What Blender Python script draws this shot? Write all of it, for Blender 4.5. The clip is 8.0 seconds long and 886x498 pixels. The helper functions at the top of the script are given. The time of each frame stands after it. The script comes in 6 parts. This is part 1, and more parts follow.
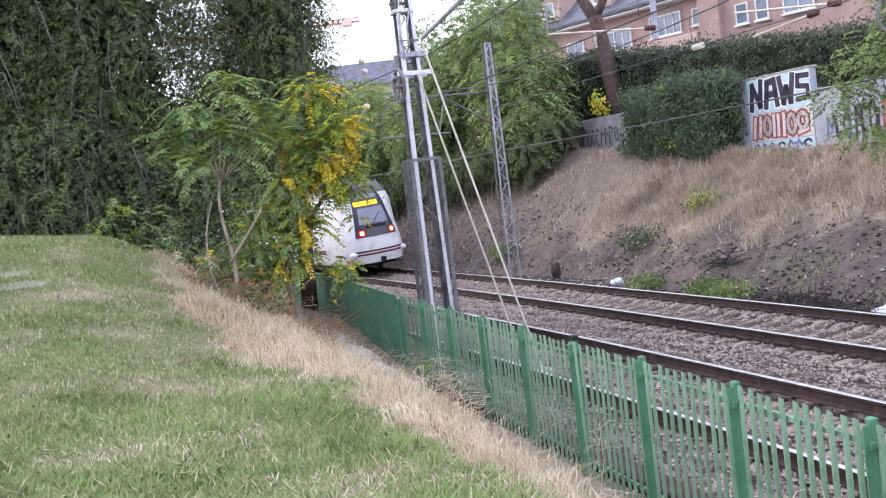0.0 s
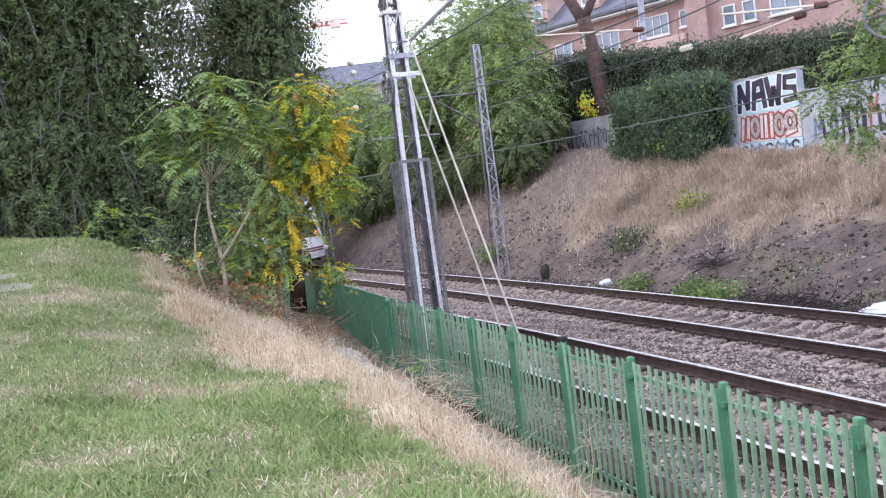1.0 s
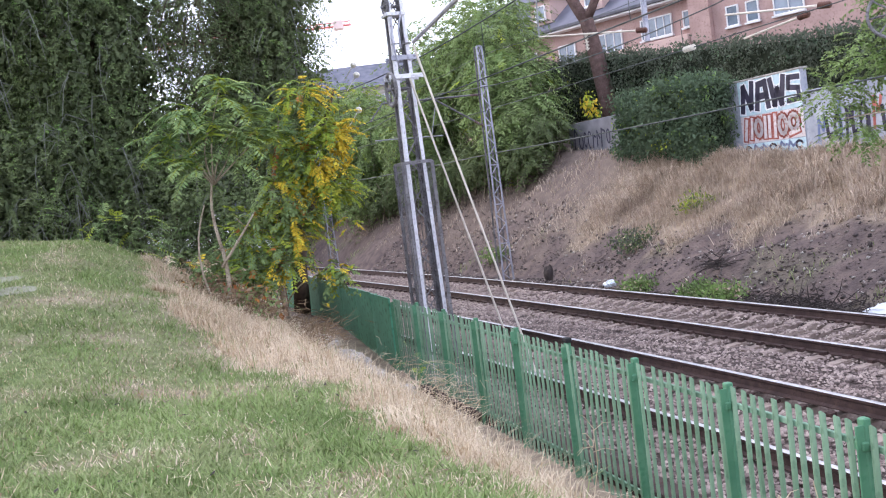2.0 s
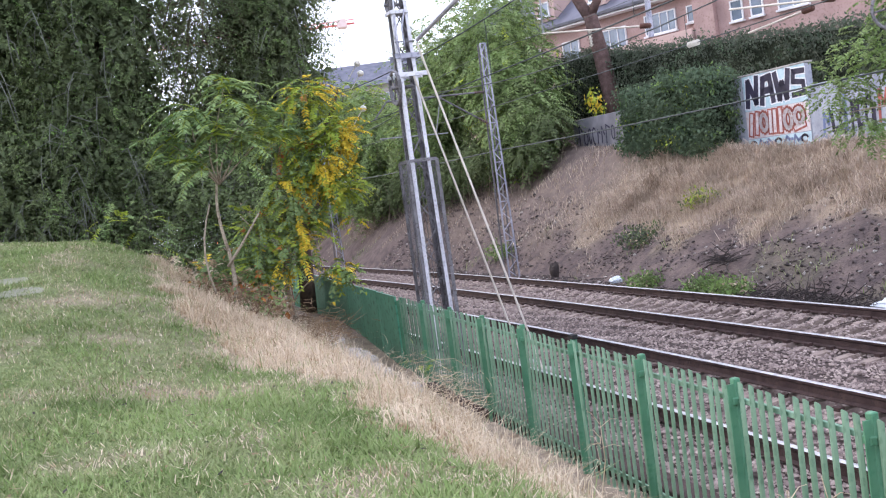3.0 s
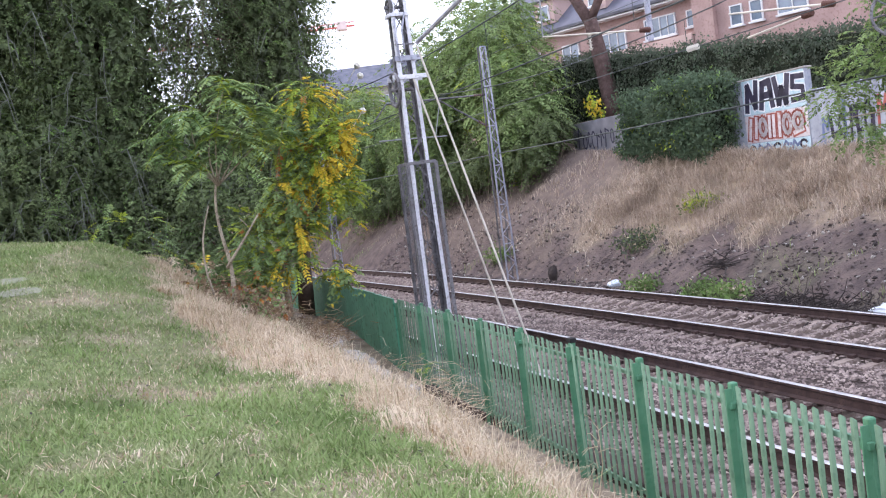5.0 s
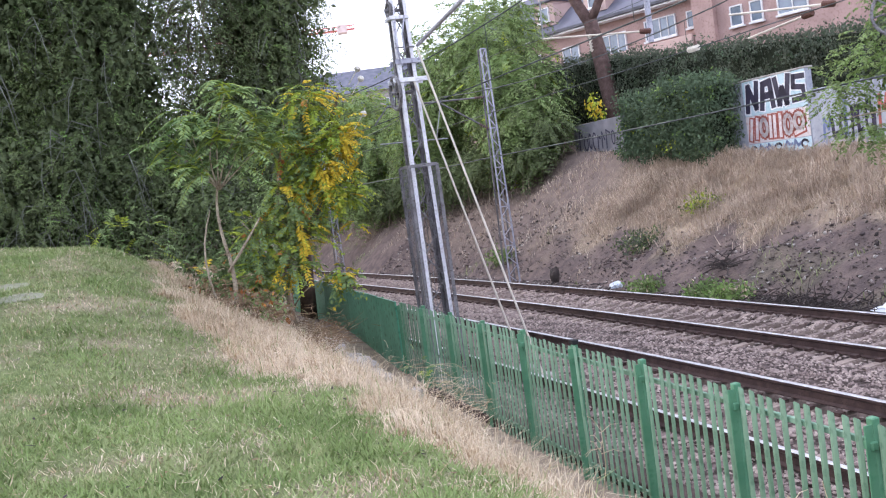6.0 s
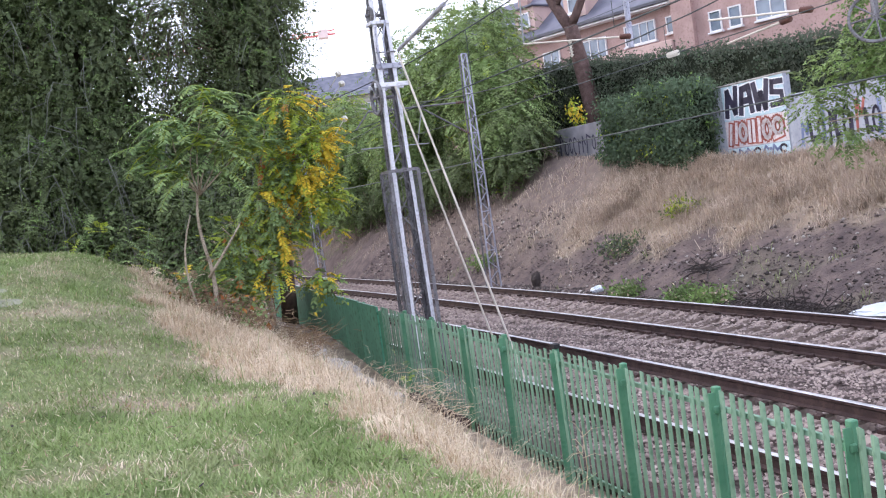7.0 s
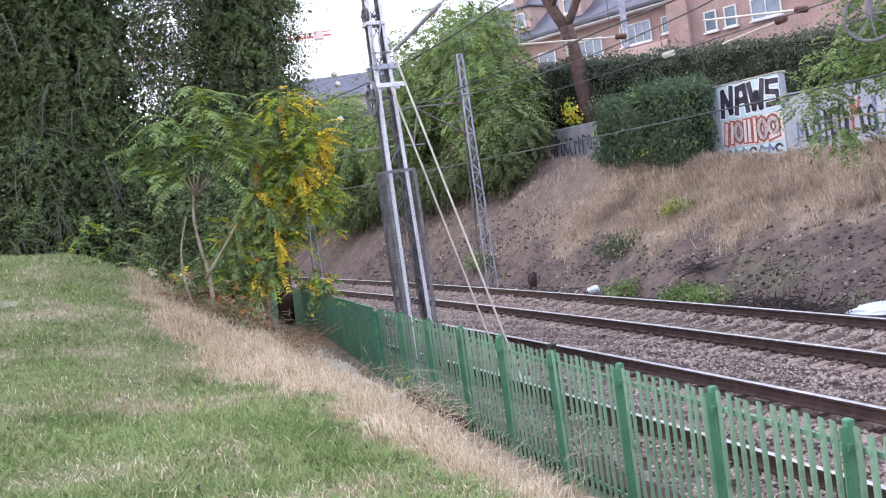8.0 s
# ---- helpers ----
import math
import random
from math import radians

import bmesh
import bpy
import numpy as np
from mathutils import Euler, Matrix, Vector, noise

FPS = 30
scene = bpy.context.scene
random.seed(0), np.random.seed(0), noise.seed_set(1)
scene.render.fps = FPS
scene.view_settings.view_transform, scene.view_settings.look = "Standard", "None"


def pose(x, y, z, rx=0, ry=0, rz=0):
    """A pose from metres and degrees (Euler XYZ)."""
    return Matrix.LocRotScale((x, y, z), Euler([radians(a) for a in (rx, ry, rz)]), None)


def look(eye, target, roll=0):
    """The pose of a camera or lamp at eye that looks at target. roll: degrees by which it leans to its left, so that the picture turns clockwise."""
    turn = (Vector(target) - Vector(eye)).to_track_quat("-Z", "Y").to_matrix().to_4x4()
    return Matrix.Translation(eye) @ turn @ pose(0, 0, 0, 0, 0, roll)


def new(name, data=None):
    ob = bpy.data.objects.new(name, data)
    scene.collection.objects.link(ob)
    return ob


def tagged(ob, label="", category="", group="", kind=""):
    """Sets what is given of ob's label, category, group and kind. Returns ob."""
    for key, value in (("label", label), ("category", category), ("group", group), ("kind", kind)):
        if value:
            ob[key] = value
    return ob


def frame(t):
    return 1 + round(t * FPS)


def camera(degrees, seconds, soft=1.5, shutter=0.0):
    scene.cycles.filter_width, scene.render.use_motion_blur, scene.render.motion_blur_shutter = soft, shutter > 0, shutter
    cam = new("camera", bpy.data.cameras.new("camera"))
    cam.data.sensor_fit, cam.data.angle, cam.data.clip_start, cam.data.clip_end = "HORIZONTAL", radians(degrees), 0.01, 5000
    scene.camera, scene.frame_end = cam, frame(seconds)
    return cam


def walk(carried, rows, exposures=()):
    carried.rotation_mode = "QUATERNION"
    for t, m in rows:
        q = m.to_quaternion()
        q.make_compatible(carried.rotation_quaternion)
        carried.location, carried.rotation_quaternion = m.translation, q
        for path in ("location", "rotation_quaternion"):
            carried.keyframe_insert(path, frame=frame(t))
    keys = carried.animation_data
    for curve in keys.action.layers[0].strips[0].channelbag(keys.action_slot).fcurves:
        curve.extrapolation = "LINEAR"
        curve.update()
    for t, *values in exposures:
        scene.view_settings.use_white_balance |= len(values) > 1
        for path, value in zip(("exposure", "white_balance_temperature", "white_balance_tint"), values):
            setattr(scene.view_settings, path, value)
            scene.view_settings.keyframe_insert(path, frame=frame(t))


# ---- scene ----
cam = camera(48.3, 8.0, soft=1.15)

# the camera is held by hand at one spot and only turns
EYE = (0.0, 0.0, 3.02)
TURNS = [
    (0.0, -3.447, 6.975, 0.272), (0.5, -3.568, 7.058, -0.175), (1.0, -3.440, 7.072, -0.369),
    (1.5, -3.300, 7.041, -0.298), (3.0, -3.427, 7.780, 0.123), (3.5, -3.162, 7.682, 0.159),
    (4.0, -3.189, 7.580, -0.129), (4.5, -3.295, 7.331, 0.000), (6.0, -3.123, 7.817, 0.142),
    (6.5, -2.989, 7.799, -0.286), (7.0, -2.995, 7.910, -0.952), (7.5, -3.008, 7.959, -1.062),
    (8.0, -2.993, 8.071, -1.171),
]
EXPOSURES = [(0.0, 1.05), (0.5, 1.08), (1.0, 1.13), (1.5, 1.09), (3.0, 1.02), (8.0, 1.02)]
walk(cam, [(t, pose(*EYE, 90 + p, r, y)) for t, p, r, y in TURNS], EXPOSURES)

# ---- light: an evening sky, thin bright overcast, no hard sun ----
world = bpy.data.worlds.new("sky")
scene.world = world
world.use_nodes = True
wn, wl = world.node_tree.nodes, world.node_tree.links
wn.clear()
SUN_ELEV, SUN_AZ = radians(24), radians(-60)
w_sky = wn.new("ShaderNodeTexSky")
w_sky.sky_type, w_sky.sun_disc = "NISHITA", False
w_sky.sun_elevation, w_sky.sun_rotation = SUN_ELEV, SUN_AZ
w_sky.dust_density, w_sky.air_density = 3.0, 1.0
w_mix = wn.new("ShaderNodeMix")
w_mix.data_type = "RGBA"
w_mix.inputs[0].default_value = 0.75
w_bg = wn.new("ShaderNodeBackground")
w_bg.inputs["Strength"].default_value = 0.15
w_out = wn.new("ShaderNodeOutputWorld")
wl.new(w_sky.outputs[0], w_mix.inputs[6])
w_mix.inputs[7].default_value = (7.5, 7.9, 9.7, 1)
wl.new(w_mix.outputs[2], w_bg.inputs[0])
wl.new(w_bg.outputs[0], w_out.inputs[0])
sun_data = bpy.data.lights.new("sun", "SUN")
sun_data.energy, sun_data.angle, sun_data.color = 0.5, radians(40), (1.0, 0.95, 0.90)
sun = new("sun", sun_data)
sun.matrix_world = look(tuple(60 * Vector((math.sin(SUN_AZ) * math.cos(SUN_ELEV), math.cos(SUN_AZ) * math.cos(SUN_ELEV), math.sin(SUN_ELEV)))), (0, 0, 0))


# ---- materials ----
def lin(r, g, b):
    """Linear colour from 0..255 values."""
    return tuple(((c / 255 + 0.055) / 1.055) ** 2.4 if c > 10 else c / 255 / 12.92 for c in (r, g, b)) + (1,)


def material(name, c1, c2, scale=6.0, rough=0.8, metal=0.0, bump=0.0, bump_scale=40.0, fine=0.0, obj_random=0.0,
             island=0.0, translucent=0.0, c3=None, coords="Object", spec=0.3):
    """Two colours mixed by a coarse noise, a third by a fine one; optional relief and piece-by-piece variation."""
    m = bpy.data.materials.new(name)
    m.use_nodes = True
    n, l = m.node_tree.nodes, m.node_tree.links
    b = n["Principled BSDF"]
    b.inputs["Roughness"].default_value = rough
    b.inputs["Metallic"].default_value = metal
    b.inputs["Specular IOR Level"].default_value = spec
    tc = n.new("ShaderNodeTexCoord")
    t1 = n.new("ShaderNodeTexNoise")
    t1.inputs["Scale"].default_value, t1.inputs["Detail"].default_value = scale, 6
    l.new(tc.outputs[coords], t1.inputs["Vector"])
    r1 = n.new("ShaderNodeValToRGB")
    r1.color_ramp.elements[0].position, r1.color_ramp.elements[1].position = 0.35, 0.65
    r1.color_ramp.elements[0].color, r1.color_ramp.elements[1].color = c1, c2
    l.new(t1.outputs["Fac"], r1.inputs[0])
    col = r1.outputs[0]
    if c3 is not None:
        t2 = n.new("ShaderNodeTexNoise")
        t2.inputs["Scale"].default_value, t2.inputs["Detail"].default_value = scale * 7, 4
        l.new(tc.outputs[coords], t2.inputs["Vector"])
        r2 = n.new("ShaderNodeValToRGB")
        r2.color_ramp.elements[0].position, r2.color_ramp.elements[1].position = 0.52, 0.68
        l.new(t2.outputs["Fac"], r2.inputs[0])
        mx = n.new("ShaderNodeMix")
        mx.data_type = "RGBA"
        l.new(r2.outputs[0], mx.inputs[0])
        l.new(col, mx.inputs[6])
        mx.inputs[7].default_value = c3
        col = mx.outputs[2]
    amount = max(obj_random, island)
    if amount:
        src = n.new("ShaderNodeObjectInfo" if obj_random else "ShaderNodeNewGeometry")
        hsv = n.new("ShaderNodeHueSaturation")
        mr = n.new("ShaderNodeMapRange")
        mr.inputs[3].default_value, mr.inputs[4].default_value = 1 - amount, 1 + amount
        l.new(src.outputs["Random" if obj_random else "Random Per Island"], mr.inputs[0])
        l.new(mr.outputs[0], hsv.inputs["Value"])
        mh = n.new("ShaderNodeMapRange")
        mh.inputs[3].default_value, mh.inputs[4].default_value = 0.5 - amount * 0.04, 0.5 + amount * 0.04
        l.new(src.outputs["Random" if obj_random else "Random Per Island"], mh.inputs[0])
        l.new(mh.outputs[0], hsv.inputs["Hue"])
        l.new(col, hsv.inputs["Color"])
        col = hsv.outputs[0]
    l.new(col, b.inputs["Base Color"])
    if bump:
        t3 = n.new("ShaderNodeTexNoise")
        t3.inputs["Scale"].default_value, t3.inputs["Detail"].default_value = bump_scale, 5
        l.new(tc.outputs[coords], t3.inputs["Vector"])
        bp = n.new("ShaderNodeBump")
        bp.inputs["Strength"].default_value, bp.inputs["Distance"].default_value = bump, 0.02
        l.new(t3.outputs["Fac"], bp.inputs["Height"])
        l.new(bp.outputs[0], b.inputs["Normal"])
    if translucent:
        tr = n.new("ShaderNodeBsdfTranslucent")
        l.new(col, tr.inputs["Color"])
        ms = n.new("ShaderNodeMixShader")
        ms.inputs[0].default_value = translucent
        l.new(b.outputs[0], ms.inputs[1])
        l.new(tr.outputs[0], ms.inputs[2])
        l.new(ms.outputs[0], n["Material Output"].inputs["Surface"])
    return m


def glowing(name, colour, strength):
    m = bpy.data.materials.new(name)
    m.use_nodes = True
    b = m.node_tree.nodes["Principled BSDF"]
    b.inputs["Base Color"].default_value = colour
    b.inputs["Emission Color"].default_value = colour
    b.inputs["Emission Strength"].default_value = strength
    return m


M_GALV = material("galvanised_steel", lin(150, 152, 168), lin(185, 185, 198), 3, 0.5, 0.35, 0.1, 60, c3=lin(130, 128, 140))
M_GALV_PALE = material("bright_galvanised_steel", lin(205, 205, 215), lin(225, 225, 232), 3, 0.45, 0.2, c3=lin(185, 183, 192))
# weathered fittings, and the shaded tone of the masts' rear legs
M_GALV_DARK = material("weathered_and_shaded_steel", lin(100, 98, 102), lin(132, 130, 134), 4, 0.6, 0.3, c3=lin(80, 74, 74))
M_ROD = material("pale_guy_rod", lin(196, 188, 178), lin(216, 208, 198), 4, 0.6, 0.1)
M_GREEN = material("green_paint", lin(104, 136, 112), lin(126, 156, 134), 2.5, 0.55, 0.0, 0.1, 50, obj_random=0.12, c3=lin(92, 124, 102))
M_GREEN_POST = material("green_post_paint", lin(76, 124, 96), lin(96, 142, 112), 2.5, 0.5, 0.0, 0.1, 50, obj_random=0.1, c3=lin(72, 124, 94))
M_GREEN_SHEET = material("green_sheet_paint", lin(78, 142, 114), lin(96, 160, 132), 1.2, 0.45, 0.0, 0.05, 20, obj_random=0.14, c3=lin(54, 112, 86))
M_RAIL = material("rusted_rail_steel", lin(62, 47, 46), lin(84, 66, 63), 5, 0.8, 0.1, 0.2, 80, c3=lin(60, 48, 46))
M_RAIL_TOP = material("polished_rail_head", lin(190, 188, 192), lin(220, 218, 222), 8, 0.32, 0.7)
M_SLEEPER = material("concrete_sleeper", lin(130, 114, 107), lin(154, 138, 130), 3, 0.9, 0, 0.3, 60, obj_random=0.12, c3=lin(120, 104, 98))
M_WIRE = material("dark_wire", lin(60, 66, 66), lin(84, 88, 90), 3, 0.6, 0.2)
M_WIRE_GREY = material("grey_wire", lin(128, 132, 134), lin(156, 158, 160), 3, 0.6, 0.2)
M_PORCELAIN = material("pale_insulator", lin(206, 200, 190), lin(224, 218, 208), 6, 0.35)
M_INS_BROWN = material("brown_insulator", lin(92, 62, 56), lin(116, 80, 70), 6, 0.35)
M_CONCRETE = material("grey_concrete", lin(150, 146, 142), lin(176, 172, 168), 2, 0.9, 0, 0.2, 40, c3=lin(126, 120, 116))
M_BLACK = material("black_rubber", lin(28, 28, 30), lin(40, 40, 42), 4, 0.7)

# ---- plan: the track runs along a gentle left-hand bend ----
TH, BEND = 0.3171, 0.00240
ALONG, ACROSS = Vector((-math.sin(TH), math.cos(TH), 0)), Vector((math.cos(TH), math.sin(TH), 0))
GAUGE, CANT = 1.668, 0.094
NEAR, FAR = 6.939, 11.008          # centre lines of the two tracks


def track(u, w, z=0.0):
    """u metres along the line, w metres across it, following the bend."""
    return ALONG * u + ACROSS * (w - BEND * u * u / 2) + Vector((0, 0, z))


def track_yaw(u):
    return TH + math.atan(BEND * u)


def track_uw(x, y):
    u = -math.sin(TH) * x + math.cos(TH) * y
    return u, math.cos(TH) * x + math.sin(TH) * y + BEND * u * u / 2


FTH, FENCE_W, FENCE_TOP, FENCE_S0, FENCE_STEP = 0.2959, 4.154, 1.26, 5.162, 1.514
FALONG, FACROSS = Vector((-math.sin(FTH), math.cos(FTH), 0)), Vector((math.cos(FTH), math.sin(FTH), 0))


def fence_uw(x, y):
    return -math.sin(FTH) * x + math.cos(FTH) * y, math.cos(FTH) * x + math.sin(FTH) * y


def smooth(a, b, x):
    t = min(1.0, max(0.0, (x - a) / (b - a)))
    return t * t * (3 - 2 * t)


def mixf(a, b, t):
    return a + (b - a) * t


def bank_top(u):
    """Height of the far bank's crest."""
    return 2.72 + 1.45 * smooth(22, 40, u) + 2.0 * smooth(45, 90, u)


def height(x, y):
    """The ground: lawn, slope to the fence, track bed, far bank and the terrace behind it."""
    u, w = track_uw(x, y)
    fu, fw = fence_uw(x, y)
    n1 = noise.noise(Vector((x * 0.35, y * 0.35, 0)))
    n2 = noise.noise(Vector((x * 1.3, y * 1.3, 5)))
    if w < 4.9 + 0.4 * smooth(10, 20, u) and (fw < FENCE_W + 0.35 or fu > 40):
        lawn = 1.2 + 0.12 * min(1.75 - fw, 9) + 1.38 * smooth(9, 19, fu) * smooth(2.4, -1.3, fw) + 0.05 * n1 + 0.015 * n2
        foot = -0.22 + 0.5 * smooth(14, 24, fu)
        t = smooth(1.6, 4.2, fw)
        return mixf(lawn, foot, t) + 0.06 * n2 * (1 - abs(2 * t - 1))
    if w < 12.9:
        return -0.24 + 0.03 * n2 + 0.02 * noise.noise(Vector((x * 4, y * 4, 2)))
    top = bank_top(u)
    toe = 13.4 + 1.0 * noise.noise(Vector((u * 0.12, 3, 0)))
    crest = 18.8 + 0.7 * n1 - 1.2 * smooth(40, 70, u)
    t = min(1.0, max(0.0, (w - toe) / (crest - toe)))
    bank = mixf(-0.15, top, t ** 0.9 * (1 - 0.25 * t) + 0.25 * t * t)
    fold = noise.noise(Vector((u * 0.55 + w * 0.5, w * 0.9, 12)))
    rough = (0.24 * n1 + 0.14 * n2 + 0.26 * fold) * smooth(0, 0.25, t) * (1 - smooth(0.85, 1, t))
    terrace = 1.2 * smooth(20.5, 22.5, w) + 0.6 * smooth(24, 40, w)
    return bank + rough + terrace


# ---- building helpers ----
def mesh_of(name, bm, mat, smooth_faces=False):
    me = bpy.data.meshes.new(name)
    bm.to_mesh(me)
    bm.free()
    for m in (mat if isinstance(mat, (list, tuple)) else (mat,)):
        me.materials.append(m)
    if smooth_faces:
        me.polygons.foreach_set("use_smooth", [True] * len(me.polygons))
    return me


def part(name, bm, mat, parent=None, label="", smooth_faces=False):
    """Links a bmesh as one mesh object, under a thing or under a part."""
    ob = new(name, mesh_of(name, bm, mat, smooth_faces))
    if parent is not None:
        ob.parent = parent
    return tagged(ob, label)


def piece(name, me, parent, m):
    """One more object on shared mesh data."""
    ob = new(name, me)
    ob.parent = parent
    ob.matrix_basis = m
    return ob


def thing(name, m, label, category, group="", kind=""):
    ob = new(name)
    ob.empty_display_size = 0.2
    ob.matrix_basis = m
    return tagged(ob, label, category, group, kind)


def add_box(bm, size, m=None, bevel=0.0):
    r = bmesh.ops.create_cube(bm, size=1.0)
    vs = r["verts"]
    bmesh.ops.scale(bm, verts=vs, vec=size)
    if bevel:
        es = list({e for v in vs for e in v.link_edges})
        rb = bmesh.ops.bevel(bm, geom=es, offset=bevel, segments=1, affect="EDGES")
        vs = list({v for f in rb["faces"] for v in f.verts} | {v for v in vs if v.is_valid})
    if m is not None:
        bmesh.ops.transform(bm, matrix=m, verts=vs)
    return bm


def box(size, m=None, bevel=0.0):
    return add_box(bmesh.new(), size, m, bevel)


def add_tube(bm, a, b, r1, r2=None, sides=8):
    """A straight rod from a to b."""
    a, b = Vector(a), Vector(b)
    d = b - a
    m = Matrix.Translation((a + b) / 2) @ d.to_track_quat("Z", "Y").to_matrix().to_4x4()
    bmesh.ops.create_cone(bm, cap_ends=True, segments=sides, radius1=r1, radius2=r1 if r2 is None else r2, depth=d.length, matrix=m)
    return bm


def tube(a, b, r1, r2=None, sides=8):
    return add_tube(bmesh.new(), a, b, r1, r2, sides)


def add_bar(bm, a, b, wide, thick, up=(0, 0, 1)):
    """A flat bar from a to b; thick is measured along up."""
    a, b, up = Vector(a), Vector(b), Vector(up)
    d = (b - a).normalized()
    side = d.cross(up).normalized()
    upn = side.cross(d)
    m = Matrix((side, d, upn)).transposed().to_4x4()
    m.translation = (a + b) / 2
    return add_box(bm, (wide, (b - a).length, thick), m)


def add_sweep(bm, pts, radii, sides=6):
    """A bent tube through pts."""
    rings = []
    for i, p in enumerate(pts):
        d = (Vector(pts[min(i + 1, len(pts) - 1)]) - Vector(pts[max(i - 1, 0)])).normalized()
        s = d.orthogonal().normalized() if i == 0 else (rings_side - d * rings_side.dot(d)).normalized()
        rings_side = s
        t = d.cross(s)
        r = radii[i] if isinstance(radii, (list, tuple)) else radii
        rings.append([bm.verts.new(Vector(p) + (s * math.cos(a) + t * math.sin(a)) * r)
                      for a in (2 * math.pi * j / sides for j in range(sides))])
    for r0, r1 in zip(rings, rings[1:]):
        for j in range(sides):
            bm.faces.new((r0[j], r0[(j + 1) % sides], r1[(j + 1) % sides], r1[j]))
    bm.faces.new(rings[0][::-1])
    bm.faces.new(rings[-1])
    return bm


def raw_mesh(name, verts, faces, mats, mat_index=None, smooth_faces=False):
    """A large mesh straight from arrays; faces all have the same number of corners."""
    me = bpy.data.meshes.new(name)
    verts = np.asarray(verts, np.float32)
    faces = np.asarray(faces, np.int32)
    k = faces.shape[1]
    me.vertices.add(len(verts))
    me.vertices.foreach_set("co", verts.ravel())
    me.loops.add(faces.size)
    me.loops.foreach_set("vertex_index", faces.ravel())
    me.polygons.add(len(faces))
    me.polygons.foreach_set("loop_start", np.arange(0, faces.size, k, dtype=np.int32))
    for m in mats:
        me.materials.append(m)
    if mat_index is not None:
        me.polygons.foreach_set("material_index", np.asarray(mat_index, np.int32))
    if smooth_faces:
        me.polygons.foreach_set("use_smooth", np.ones(len(faces), bool))
    me.update(calc_edges=True)
    return me


# ---- ground ----
def cover(x, y):
    """Shares of lawn, dry grass and gravel; what is left is bare soil, which also paints shade under the bank trees."""
    u, w = track_uw(x, y)
    fu, fw = fence_uw(x, y)
    n1 = noise.noise(Vector((x * 0.5, y * 0.5, 9)))
    n2 = noise.noise(Vector((x * 2.1, y * 2.1, 4)))
    if w < 5.3 and fw < FENCE_W + 0.4:
        edge = 1.8 - 0.2 * smooth(6, 9, fu) - 1.45 * smooth(8.5, 18, fu) + 0.4 * smooth(8.5, 5.5, fu) + 0.3 * n1 + 0.25 * n2 - 0.12
        edge -= 0.4 * smooth(10, 12, fu) * smooth(16.5, 14.5, fu)
        edge += 0.5 * noise.noise(Vector((x * 1.0, y * 1.0, 57)))
        loose = 0.2 + 0.3 * smooth(8, 12, fu)
        dry = smooth(edge - loose, edge + loose, fw + 0.3 * noise.noise(Vector((x * 4.5, y * 4.5, 8))))
        patch = 0.55 * smooth(-0.1, 0.75, noise.noise(Vector((x * 0.9, y * 0.9, 31))) + 0.45 * n2)
        patch += 0.32 * smooth(edge - 2.6, edge - 0.3, fw) * smooth(8, 11, fu) * smooth(16, 13.5, fu) * (0.6 + 0.8 * n2)
        patch = max(0.0, min(0.8, patch))
        soil = smooth(3.0, 3.9, fw)
        woods = smooth(19, 23, fu)
        d = max(dry, patch * (1 - dry))
        return (1 - d) * (1 - woods), d * (1 - 0.4 * soil) * (1 - 0.6 * woods), 0.0
    if w < 12.75 + 0.25 * n2:
        return 0.0, 0.0, 1.0
    t = (w - 13.4) / 5.4
    dry = smooth(0.10, 0.42, t + 0.35 * n1 + 0.15 * n2 + 0.2 * smooth(30, 18, u) * -1)
    green = 0.12 * smooth(0.15, 0.4, noise.noise(Vector((x * 0.6, y * 0.6, 17)))) * (1 - smooth(0.15, 0.35, t))
    # dry share drops under bank trees; darker soil colour stands in for shade
    return green, dry * (1 - green) * (1 - 0.85 * smooth(27, 32.5, u) * smooth(56, 50, u) * smooth(13.0, 14.0, w)), 0.0


